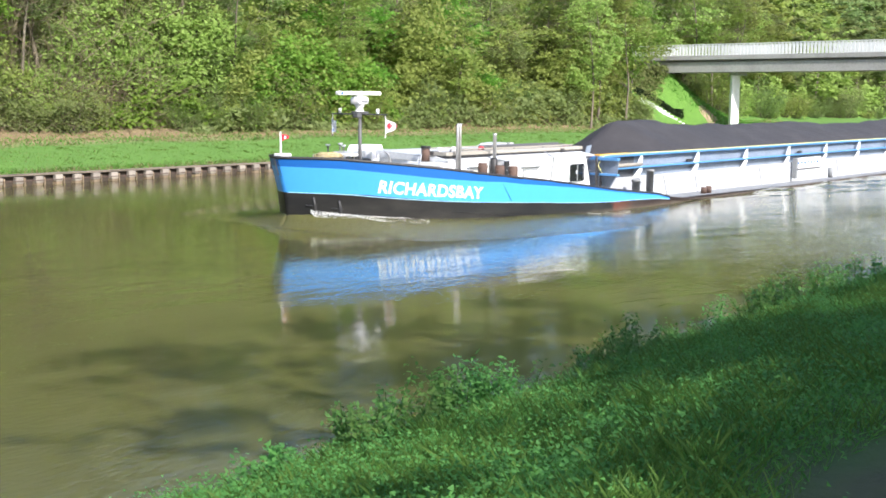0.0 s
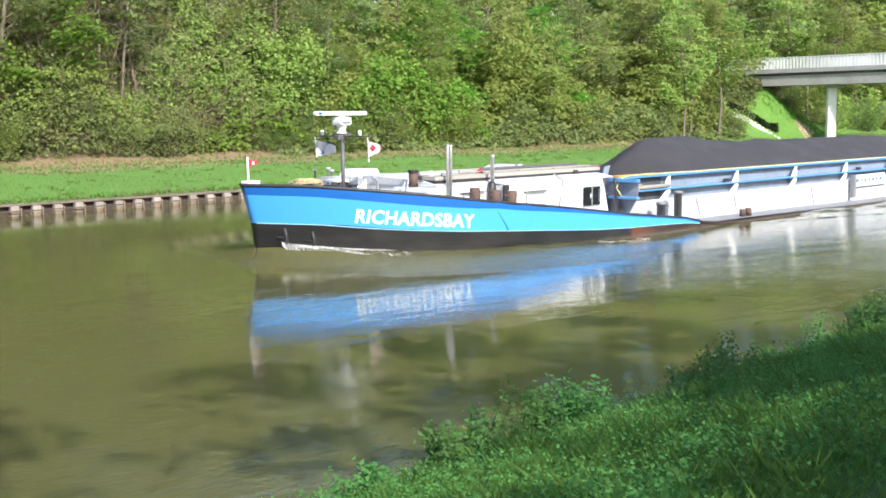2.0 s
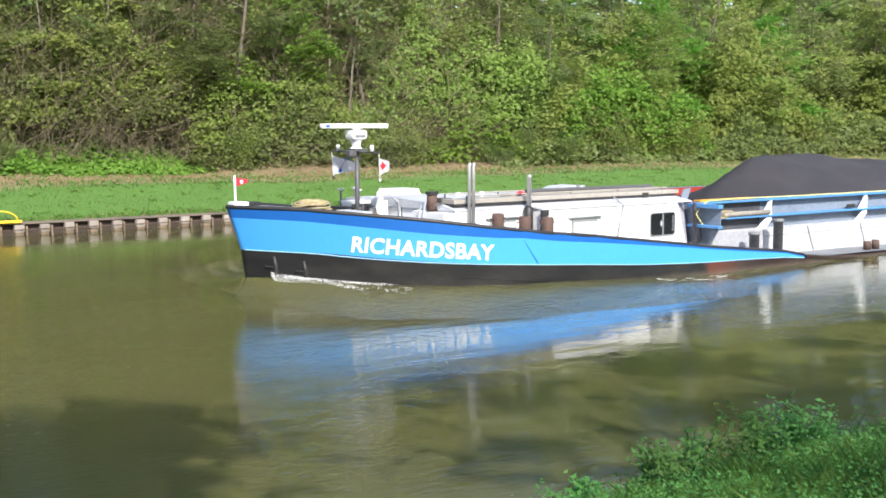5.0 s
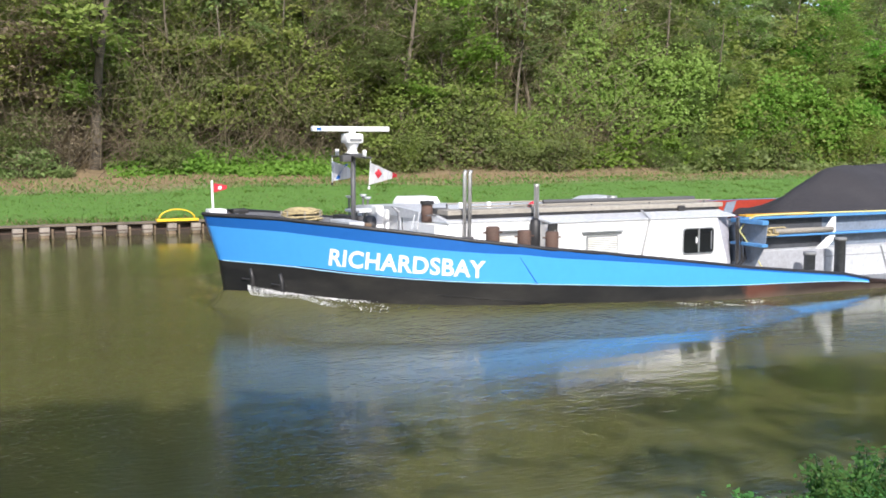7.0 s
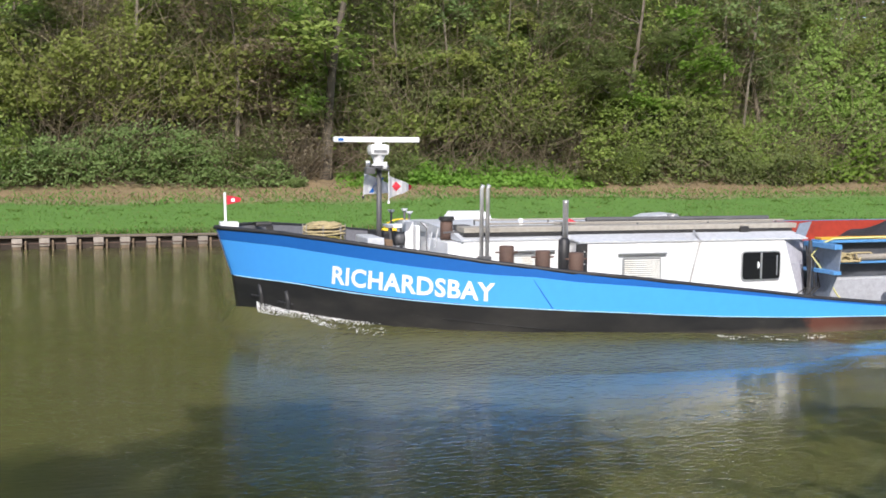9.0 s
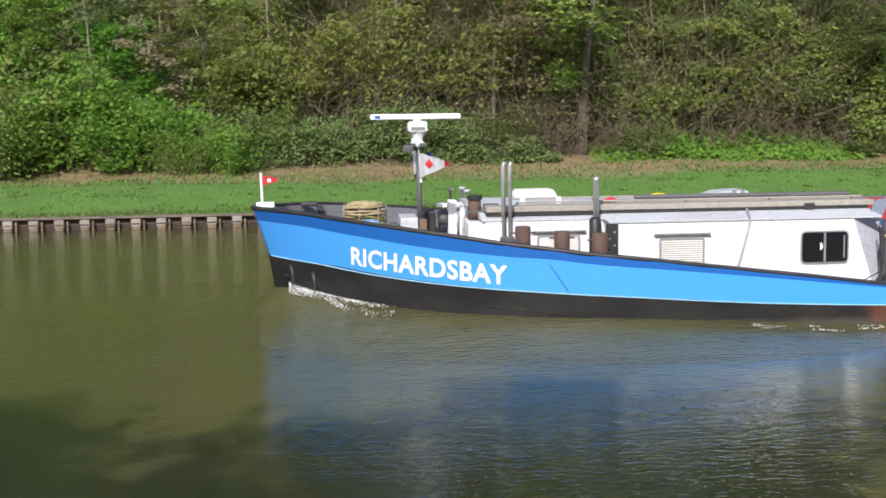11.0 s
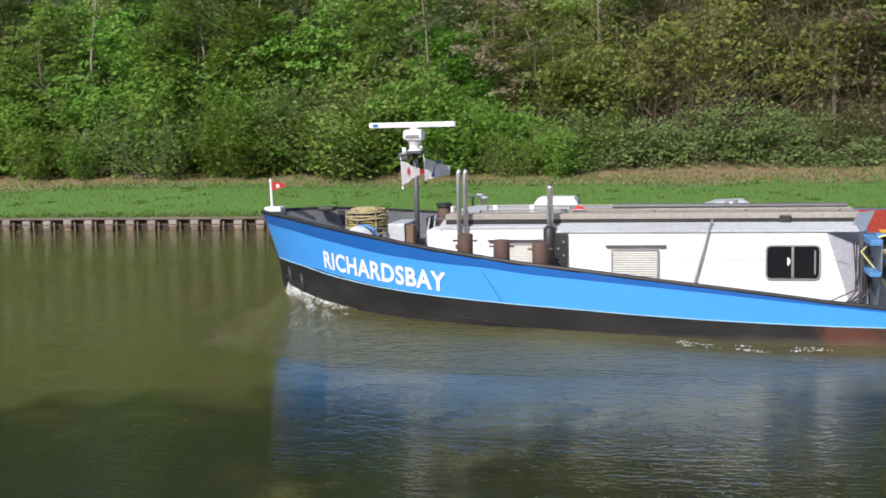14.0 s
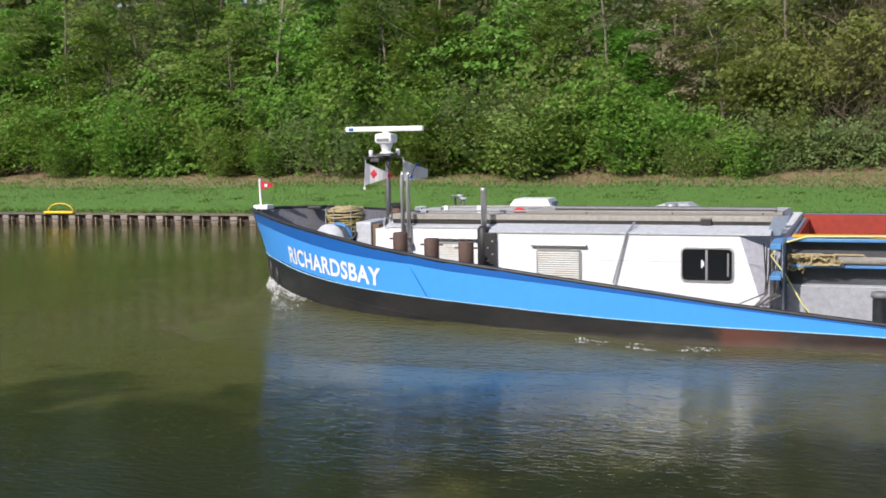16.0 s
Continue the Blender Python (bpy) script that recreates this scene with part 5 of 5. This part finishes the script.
    part("deck_light", boxed(9.95, 10.15, -2.42, -2.25, 1.84, 1.97, 0.02), BLACK, ship)
    part("dark_spar", tubed([(8.9, -2.3, 1.955), (11.1, -2.28, 1.96)], 0.03, 8), BLACK, ship, "black pole along the roof edge")
    part("dark_spar", boxed(4.2, 6.0, -2.34, -2.3, 1.86, 1.9), BLACK, ship)
    part("roof_hose", tubed([(9.7, -1.9, 2.05), (10.0, -2.0, 2.1), (10.5, -2.05, 2.1), (10.9, -1.95, 2.06)], 0.018, 6), DARKSTEEL, ship, "dark hose on the roof", True)
    part("roof_tarp", extrude_side(bmesh.new(), [(8.7, 2.02), (9.6, 2.02), (9.45, 2.12), (8.95, 2.1)], -0.6, 0.1), OFFWHITE, ship, "pale folded sheet on the roof")
    part("folded_ladder", boxed(9.3, 10.9, -1.0, -0.7, 2.0, 2.06, 0.02), STEEL, ship)


barge = build_barge()
RIDERS.append(barge)


def rider(name, label, category):
    ob = thing(name, label, category)
    RIDERS.append(ob)
    return ob


def build_cargo():
    """Coal heaped in the hold, with an uneven crest and a sloping front."""
    heap = rider("coal_heap", "long heap of fine black coal filling the open hold", "coal")
    crest = [(13.2, 0.4), (14.3, 1.2), (15.4, 1.85), (16.4, 2.4), (17.0, 2.72), (17.5, 2.78), (18.4, 2.72), (20.4, 2.8), (22.2, 2.58), (25, 2.5), (30, 2.55), (34.5, 2.58), (38, 2.46), (44, 2.42), (49, 2.62), (57.5, 2.3)]
    xs, ys = np.arange(13.2, 57.9, 0.22), np.linspace(-2.62, 2.62, 34)
    verts, faces = [], []
    for x in xs:
        for y in ys:
            c = lerp(crest, x - 1.5 * (abs(y) / 2.62) ** 1.3)
            f = 1 - (abs(y) / 2.62) ** 1.25
            edge = min(c, 1.45)
            z = edge + (c - edge) * f + 0.1 * noise.noise((x * 0.45, y * 0.6, 2)) * (0.4 + f) + 0.035 * noise.noise((x * 2.5, y * 2.5, 5))
            verts.append((x, y, z))
    w = len(ys)
    faces = [(i * w + j, (i + 1) * w + j, (i + 1) * w + j + 1, i * w + j + 1) for i in range(len(xs) - 1) for j in range(w - 1)]
    raw("coal", verts, faces, COAL, heap, True)


build_cargo()


def coil(bm, cx, cy, z, r0, r1, turns, rad, rise=0.0):
    pts = []
    n = int(turns * 18)
    for i in range(n + 1):
        f = i / n
        a = 2 * math.pi * turns * f
        r = r0 + (r1 - r0) * f + 0.01 * math.sin(7 * a)
        pts.append((cx + r * math.cos(a), cy + r * math.sin(a), z + rise * f + 0.008 * math.sin(5 * a)))
    return tube(bm, pts, rad, 5)


def build_ropes():
    drum = rider("rope_reel", "wooden reel wound with yellow mooring rope", "rope reel")
    part("reel_core", tubed([(1.8, 0.2, 1.28), (1.8, 0.2, 1.88)], 0.31, 20), DARKSTEEL, drum, "dark reel core", True)
    rng = np.random.default_rng(21)
    for name, n, z0, step, mat, note in (("yellow_turn", 6, 1.45, 0.05, ROPEYELLOW, "slack yellow rope turn"), ("tan_turn", 5, 1.75, 0.042, ROPE, "loose tan rope turn")):
        for k in range(n):  # slack turns, each a little tilted and off centre
            r, ox, oy = rng.uniform(0.36, 0.43), rng.normal(0, 0.015), rng.normal(0, 0.015)
            p, q, tilt = rng.uniform(0, 6.28), rng.uniform(0, 6.28), rng.uniform(0.008, 0.028)
            ring = [(1.8 + ox + (r + 0.012 * math.sin(5 * a + q)) * math.cos(a), 0.2 + oy + (r + 0.012 * math.sin(5 * a + q)) * math.sin(a), z0 + step * k + tilt * math.sin(a + p) + 0.01 * math.sin(4 * a + q)) for a in np.linspace(0, 2 * math.pi, 29)]
            part(name, tubed(ring, rng.uniform(0.018, 0.026), 6), mat, drum, note, True)
    part("top_turns", coil(bmesh.new(), 1.8, 0.2, 1.93, 0.36, 0.2, 3, 0.022, 0.05), ROPE, drum, "tan rope turns lying on the reel")
    for k in range(7):
        a = 2 * math.pi * k / 7
        part("reel_bar", tubed([(1.8 + 0.455 * math.cos(a), 0.2 + 0.455 * math.sin(a), 1.4), (1.8 + 0.445 * math.cos(a), 0.2 + 0.445 * math.sin(a), 1.94)], 0.012, 5), TAN, drum)
    tim = rider("timber_stack", "brown timber blocks stacked on deck by the cabin", "timber")
    for x, y, z, w in ((10.78, -3.4, 0.24, 0.8), (10.7, -3.24, 0.24, 0.85), (10.62, -3.33, 0.375, 0.7), (10.95, -3.3, 0.375, 0.62)):
        part("timber", boxed(x, x + w, y, y + 0.13, z, z + 0.13 if z < 0.3 else z + 0.07, 0.012), WOOD, tim)
    hose = rider("yellow_hose", "pale yellow hose along the coaming", "hose")
    bm = tubed([(12.1, -3.3, 0.2), (11.75, -3.2, 0.6), (11.45, -3.1, 1.1), (11.22, -3.05, 1.4), (11.45, -3.02, 1.62), (11.8, -2.95, 1.72), (13, -2.9, 1.73), (16, -2.92, 1.715), (24, -2.9, 1.715), (40, -2.9, 1.715), (57, -2.92, 1.715)], 0.018, 6)
    part("hose", bm, HOSE, hose, smooth=True)
    net = rider("rope_bundle", "tangled tan mooring ropes lying on the coaming ledge", "rope")
    bm = bmesh.new()
    rng = np.random.default_rng(3)
    for k in range(26):
        q = np.array([11.55 + 1.0 * rng.random() ** 1.5, -3.0, 1.3 + 0.06 * rng.random()])
        v = rng.normal(0, 1, 3) * np.array([1, 0.25, 0.5])
        pts = []
        for _ in range(12):
            pts.append(tuple(q))
            v = 0.6 * v + rng.normal(0, 1, 3) * np.array([0.9, 0.3, 0.7])
            q = q + 0.07 * v
            q[0], q[1], q[2] = np.clip(q[0], 11.5, 12.9), np.clip(q[1], -3.12, -2.96), np.clip(q[2], 1.05 if q[0] < 11.75 else 1.26, 1.42)
        tube(bm, pts, 0.02, 5)
    part("rope_tangle", bm, ROPE, net)
    pl = rider("orange_plank", "orange-yellow plank lying along the coaming", "plank")
    part("plank", boxed(11.55, 13.7, -2.9, -2.66, 1.695, 1.74, 0.01), paint("orange_paint", (0.75, 0.38, 0.03), (0.55, 0.27, 0.03), 0.4, 2.0, 0.5), pl)
    log = rider("lashed_log", "pale brown log lashed on the coaming ledge", "log")
    part("log", tubed([(12.3, -3.0, 1.33), (14.2, -3.0, 1.33)], 0.065, 10), TAN, log, smooth=True)
    wires = rider("wire_tackle", "dark wires and tackle hanging at the cabin end", "tackle")
    for k in range(7):
        x = 11.1 + 0.05 * k
        pts = [(x, -3.04, 1.6 - 0.05 * k), (x + rng.uniform(-0.06, 0.06), -3.06, 1.1), (x + rng.uniform(-0.08, 0.08), -3.08, 0.75), (x - 0.3 + rng.uniform(-0.2, 0.2), -3.15, 0.55), (x - 0.2, -3.2, 0.5)]
        part("wire", tubed(pts, 0.013, 5), BLACK, wires)


build_ropes()


def build_flags():
    """Two flags on the yard, each of a few stiff strips."""
    made = []
    for y, label, mark in ((-1.05, "white flag with a red diamond emblem", True), (1.05, "white flag with a blue stroke", False)):
        fl = new("signal_flag")
        fl.parent = barge
        fl.location = (2.86, y, 2.98)
        tagged(fl, label)
        part("halyard", tubed([(0, 0, 0.1), (0, 0, -0.5)], 0.008, 5), CLOTH, fl)
        part("toggle", tubed([(0, 0, -0.5), (0, 0, -0.56)], 0.025, 6), CLOTH if mark else BLACK, fl)
        yy = 0.0
        for k in range(6):
            x0, x1 = 0.095 * k, 0.095 * (k + 1)
            y2 = 0.05 * math.sin(1.3 * (k + 1))
            bm = bmesh.new()
            drop = 0.03 * k
            top0, top1, bot0, bot1 = -0.035 * k, -0.035 * (k + 1), -0.47 + (0.034 if mark else 0.012) * k, -0.47 + (0.034 if mark else 0.012) * (k + 1)
            v = [bm.verts.new(c) for c in ((x0, yy, bot0), (x1, y2, bot1), (x1, y2, top1), (x0, yy, top0))]
            bm.faces.new(v)
            bmesh.ops.solidify(bm, geom=bm.faces[:], thickness=0.006)
            part("flag_strip", bm, CLOTH if not (mark and k > 4) else RED, fl)
            yy = y2
        if mark:
            d = bmesh.new()
            for sgn in (-1, 1):
                o = sgn * 0.03 + 0.03
                bm_pts = [(0.1, -0.22), (0.18, -0.12), (0.26, -0.22), (0.18, -0.32)]
                a = [d.verts.new((x, 0.055 * math.sin(1.3 * x / 0.095) + sgn * 0.014, z)) for x, z in bm_pts]
                d.faces.new(a)
            part("emblem", d, RED, fl, "red diamond emblem")
            d = bmesh.new()
            for sgn in (-1, 1):
                pts = [(0.15, -0.22), (0.18, -0.18), (0.21, -0.22), (0.18, -0.26)]
                d.faces.new([d.verts.new((x, 0.055 * math.sin(1.3 * x / 0.095) + sgn * 0.017, z)) for x, z in pts])
            part("emblem_centre", d, CLOTH, fl, "white centre of the emblem")
        else:
            d = bmesh.new()
            for sgn in (-1, 1):
                pts = [(0.12, -0.42), (0.2, -0.42), (0.42, -0.08), (0.34, -0.08)]
                d.faces.new([d.verts.new((x, 0.055 * math.sin(1.3 * x / 0.095) + sgn * 0.014, z)) for x, z in pts])
            part("emblem", d, NAVY, fl, "blue slanting stroke")
        made.append(fl)
    return made


FLAGS = build_flags()


def build_bow_wave():
    """The swell raised along the bow, foaming at the stem, riding with the ship."""
    w = rider("bow_wave", "swell and white foam of the bow wave along the black hull", "bow wave")
    rng = np.random.default_rng(8)
    swell = [(-0.1, 0.32), (0.3, 0.37), (0.8, 0.34), (1.6, 0.28), (2.7, 0.23), (4.0, 0.19), (6.0, 0.17), (8.0, 0.1), (9.4, 0.02), (10.5, 0.0)]
    xs = np.r_[np.arange(0.0, 4, 0.1), np.arange(4, 10.6, 0.3)]
    m, reach = 20, 2.6
    for s in (-1, 1):
        rows = [((0.0, 0.0), (-math.cos(radians(a)), math.sin(radians(a))), 0.16 + 0.16 * a / 30, 0.2) for a in range(0, 31, 3)]
        for x in xs:
            b = half_breadth(x, 0.5)
            slope = min(2.0, (half_breadth(x + 0.1, 0.5) - b) / 0.1) * 0.8
            k = math.hypot(1, slope)
            rows.append(((x, b - 0.05), (-slope / k, 1 / k), lerp(swell, x), min(1.5, 0.2 + 0.7 * x)))
        verts = []
        for (bx, by), (dx, dy), h, spread in rows:
            for j in range(m):
                d = reach * spread * (min(j, m - 2) / (m - 2)) ** 1.4 + (0.02 if j == m - 1 else 0)
                px, py = bx + dx * d, by + dy * d
                z = h * math.exp(-(d / spread) ** 2) * (1 + 0.12 * noise.noise((px * 0.9, py * 0.9, 1)) + 0.04 * noise.noise((px * 4, py * 4, 4))) + 0.004 - 0.008 * j / (m - 2)
                verts.append((px, s * py, z if j < m - 1 else -0.02))
        faces = [(i * m + j, i * m + j + 1, (i + 1) * m + j + 1, (i + 1) * m + j) for i in range(len(rows) - 1) for j in range(m - 1)]
        raw("swell", verts, faces if s < 0 else [f[::-1] for f in faces], SWELL, w, True)
    # froth at the stem and a loose streak of foam further aft
    for name, n, x0, x1, y0, y1, size in (("froth", 4600, 0.3, 2.3, 0.05, 0.9, 0.011), ("foam_streak", 800, 8.2, 10.6, 0.45, 1.3, 0.011)):
        c = []
        for _ in range(n):
            f = rng.random() ** (2.0 if name == "froth" else 1.0)
            x = x0 + (x1 - x0) * f
            g = rng.random() ** (1.7 if name == "froth" else 1.0)
            if name == "foam_streak" and noise.noise((x * 2.0, g * 4.0, 3)) < 0.15:
                continue
            if name == "froth" and rng.random() > 0.85 + noise.noise((x * 3.5, g * 3.0, 0)) - 0.7 * f:
                continue
            yy = half_breadth(x, 0.5) + y0 + (y1 - y0) * g * (0.35 + f) + (0.12 * noise.noise((x * 3, 0, 9)) if name == "foam_streak" else 0)
            top = 0.03 + lerp(swell, x) * math.exp(-((yy - half_breadth(x, 0.5)) / min(1.5, 0.2 + 0.7 * x)) ** 2)
            c.append((x, -yy, top + (rng.uniform(0, 0.1) * (1 - f) ** 3 * (1 - g) if name == "froth" else 0.01)))
        tagged(tris(name, leaf_tris(np.array(c), size, rng, 0.8, 0.7), FOAM, w), "white froth", kind="stuff")


build_bow_wave()


def build_wake():
    """Short steep ripples spreading from the loaded side, moving with the ship."""
    w = rider("side_wake", "choppy rippled wake along the loaded barge side", "wake")
    xs, ys = np.arange(12.5, 52, 0.2), np.arange(4.0, 13.01, 0.18)
    verts = []
    for x in xs:
        for y in ys:
            fade = min(1, (x - 12.5) / 3) * min(1, (52 - x) / 6) * min(1, max(0, 4.6 + 0.28 * (x - 12.5) - y) / 2.5)
            z = 0.03 + 0.03 * math.sin(3.4 * y - 1.1 * x + 2 * noise.noise((x * 0.3, y * 0.3, 0))) + 0.05 * noise.noise((x * 0.7, y * 1.3, 2)) + 0.02 * noise.noise((x * 2.1, y * 2.8, 6))
            verts.append((x, -y, fade * max(0.004, z) - 0.03 * (1 - fade)))
    m = len(ys)
    raw("chop", verts, [(i * m + j, i * m + j + 1, (i + 1) * m + j + 1, (i + 1) * m + j) for i in range(len(xs) - 1) for j in range(m - 1)], WATER, w, True)


build_wake()


# ---- grass and weeds ----
def blades(n, place, height, width, rng, lean=0.35):
    """Narrow bent blades at points given by place(rng, n)."""
    p = place(rng, n)
    a = rng.uniform(0, 2 * np.pi, n)
    h = height * rng.uniform(0.5, 1.3, n)
    side = np.stack([np.cos(a), np.sin(a), np.zeros(n)], 1) * (width * rng.uniform(0.6, 1.3, n))[:, None]
    tip = p + np.stack([rng.normal(0, lean, n) * h, rng.normal(0, lean, n) * h, h], 1)
    mid = p * 0.45 + tip * 0.55 + np.stack([np.zeros(n), np.zeros(n), 0.1 * h], 1)
    return np.stack([p - side, p + side, mid + side * 0.7, tip], 1)


def on_ground(x, y):
    return np.stack([x, y, np.array([ground_z(a, b) for a, b in zip(x, y)]) - 0.01], 1)


def plant_grass():
    rng = np.random.default_rng(4)
    def near(r, n):
        return on_ground(3.6 + 27 * r.random(n) ** 1.5, 1.9 + 5.8 * r.random(n) ** 0.9)
    def tufts(r, n):
        k = n // 60
        x, y = 3.6 + 27 * r.random(k) ** 1.5, 2.0 + 5.6 * r.random(k)
        i = r.integers(0, k, n)
        return on_ground(x[i] + r.normal(0, 0.12, n), y[i] + r.normal(0, 0.12, n))
    for place, n, h, wd, lean, label in ((near, 105000, 0.085, 0.0032, 0.6, "lush green grass on the near canal bank"), (tufts, 42000, 0.17, 0.003, 0.45, "taller grass tufts on the near canal bank")):
        tagged(quads("near_grass", blades(n, place, h, wd, rng, lean), GRASS), label, "grass", kind="stuff")
    c = tufts(rng, 95000) + rng.normal(0, 1, (95000, 3)) * np.array([0.2, 0.2, 0.0])
    c[:, 2] += 0.02 + 0.11 * rng.random(95000)
    tagged(tris("herbs", leaf_tris(c, 0.013, rng, 0.8, 0.8), WEED), "low broad-leaved herbs in the grass", "herbs", kind="stuff")
    left = lambda r, n: on_ground(-30 + 36 * r.random(n), 2.1 + 5.4 * r.random(n))
    tagged(quads("near_grass", blades(16000, left, 0.14, 0.005, rng), GRASS), "green grass along the near canal bank", "grass", kind="stuff")
    def far(r, n):
        x = -75 + 195 * r.random(n)
        return on_ground(x, 41.7 + 6.6 * r.random(n))
    tagged(quads("far_grass", blades(52000, far, 0.07, 0.016, rng, 0.8), FARGRASS), "short bright green grass strip on the far bank", "grass", kind="stuff")
    slope = lambda r, n: on_ground(101 + 12 * r.random(n), 48 + 12 * r.random(n))
    tagged(quads("far_grass", blades(9000, slope, 0.16, 0.05, rng, 0.8), FARGRASS), "green grass on the bridge embankment", "grass", kind="stuff")
    tagged(quads("dry_grass", blades(9000, far, 0.05, 0.018, rng, 1.2), STRAW), "dry blades in the far grass strip", "grass", kind="stuff")
    def far_tufts(r, n):
        k = n // 22
        x, y = -70 + 180 * r.random(k), 41.8 + 6.2 * r.random(k)
        i = r.integers(0, k, n)
        return on_ground(x[i] + r.normal(0, 0.16, n), y[i] + r.normal(0, 0.12, n))
    tagged(quads("far_grass", blades(8000, far_tufts, 0.09, 0.02, rng, 1.0), FARGRASS), "rough green tufts in the far grass strip", "grass", kind="stuff")
    edge = lambda r, n: on_ground(-75 + 195 * r.random(n), 41.62 + 0.6 * r.random(n))
    tagged(quads("dry_grass", blades(6000, edge, 0.15, 0.02, rng, 0.6), STRAW), "dry straw-coloured grass along the quay edge", "grass", kind="stuff")
    tagged(quads("edge_grass", blades(9000, edge, 0.2, 0.016, rng, 0.8), FARGRASS), "green grass hanging over the quay edge", "grass", kind="stuff")
    def litter(r, n):
        x = -75 + 195 * r.random(n)
        return on_ground(x, 47.8 + 4.5 * r.random(n))
    tagged(quads("dry_grass", blades(14000, litter, 0.14, 0.03, rng, 0.9), STRAW), "dead pale grass and leaves at the wood edge", "grass", kind="stuff")
    tagged(quads("far_weeds", blades(16000, litter, 0.13, 0.03, rng, 0.9), FARGRASS), "green weeds at the wood edge", "weeds", kind="stuff")
    # leafy weeds at the water's edge
    for k in range(46):
        x = 7.5 + 11.5 * rng.random() if k < 36 else 5.5 + 22 * rng.random()
        y = 6.5 + 0.9 * rng.random()
        h = rng.uniform(0.25, 0.65)
        w = thing("weed_clump", "leafy green weeds at the water's edge", "weed", "bank weeds", at=pose(x, y, ground_z(x, y) - 0.02))
        tips = []
        for _ in range(5):
            p = Vector((rng.normal(0, 0.08), rng.normal(0, 0.08), 0))
            q = p + Vector((rng.normal(0, 0.12), rng.normal(0, 0.12), h * rng.uniform(0.6, 1.1)))
            part("stalk", tubed([p, (p + q) / 2 + Vector((0.02, 0, 0)), q], [0.008, 0.006, 0.003], 4), WEED, w)
            tips += [tuple(p + (q - p) * f) for f in np.linspace(0.2, 1, 9)]
        t = np.array(tips)
        c = t[rng.integers(0, len(t), 300)] + rng.normal(0, 0.05, (300, 3))
        quads("leaves", leaf_quads(c, 0.028, rng, 0.8, 0.55), WEED, w)


plant_grass()


def build_ladder_marker():
    """Yellow rescue-ladder frame on the quay edge."""
    for x in (-32.6, 11.0):
        f = thing("ladder_frame", "yellow painted steel ladder frame on the quay edge", "ladder frame", "quay ladders", at=pose(x, 41.2, 0.45))
        part("threshold", boxed(-0.75, 0.75, -0.12, 0.12, 0, 0.09, 0.02), YELLOW, f)
        part("hoop", tubed([(0.65 * math.cos(a), 0.05, 0.08 + 0.34 * math.sin(a)) for a in np.linspace(0, math.pi, 11)], 0.025, 6), YELLOW, f, smooth=True)


build_ladder_marker()


# ---- movement ----
def motions():
    where = [(0.0, 22.17), (1.0, 20.06), (2.0, 17.96), (3.0, 15.84), (4.0, 13.68), (5.0, 11.54), (6.3, 8.77), (7.0, 7.23), (8.0, 5.04), (9.0, 2.85), (10.0, 0.64),
             (11.0, -1.56), (12.3, -4.42), (13.0, -6.0), (14.0, -8.25), (15.0, -10.5), (16.0, -12.78)]
    for ob in RIDERS:
        walk(ob, [(t, pose(x, 23.45, 0)) for t, x in where])
    for k, fl in enumerate(FLAGS):
        base = fl.location.copy()
        walk(fl, [(t, pose(base.x, base.y, base.z, 0, 4 * math.sin(2.1 * t + k), 25 * math.sin(1.7 * t + 1.3 * k) + 12 * math.sin(4.3 * t + k))) for t in [0.4 * i for i in range(41)]])


motions()
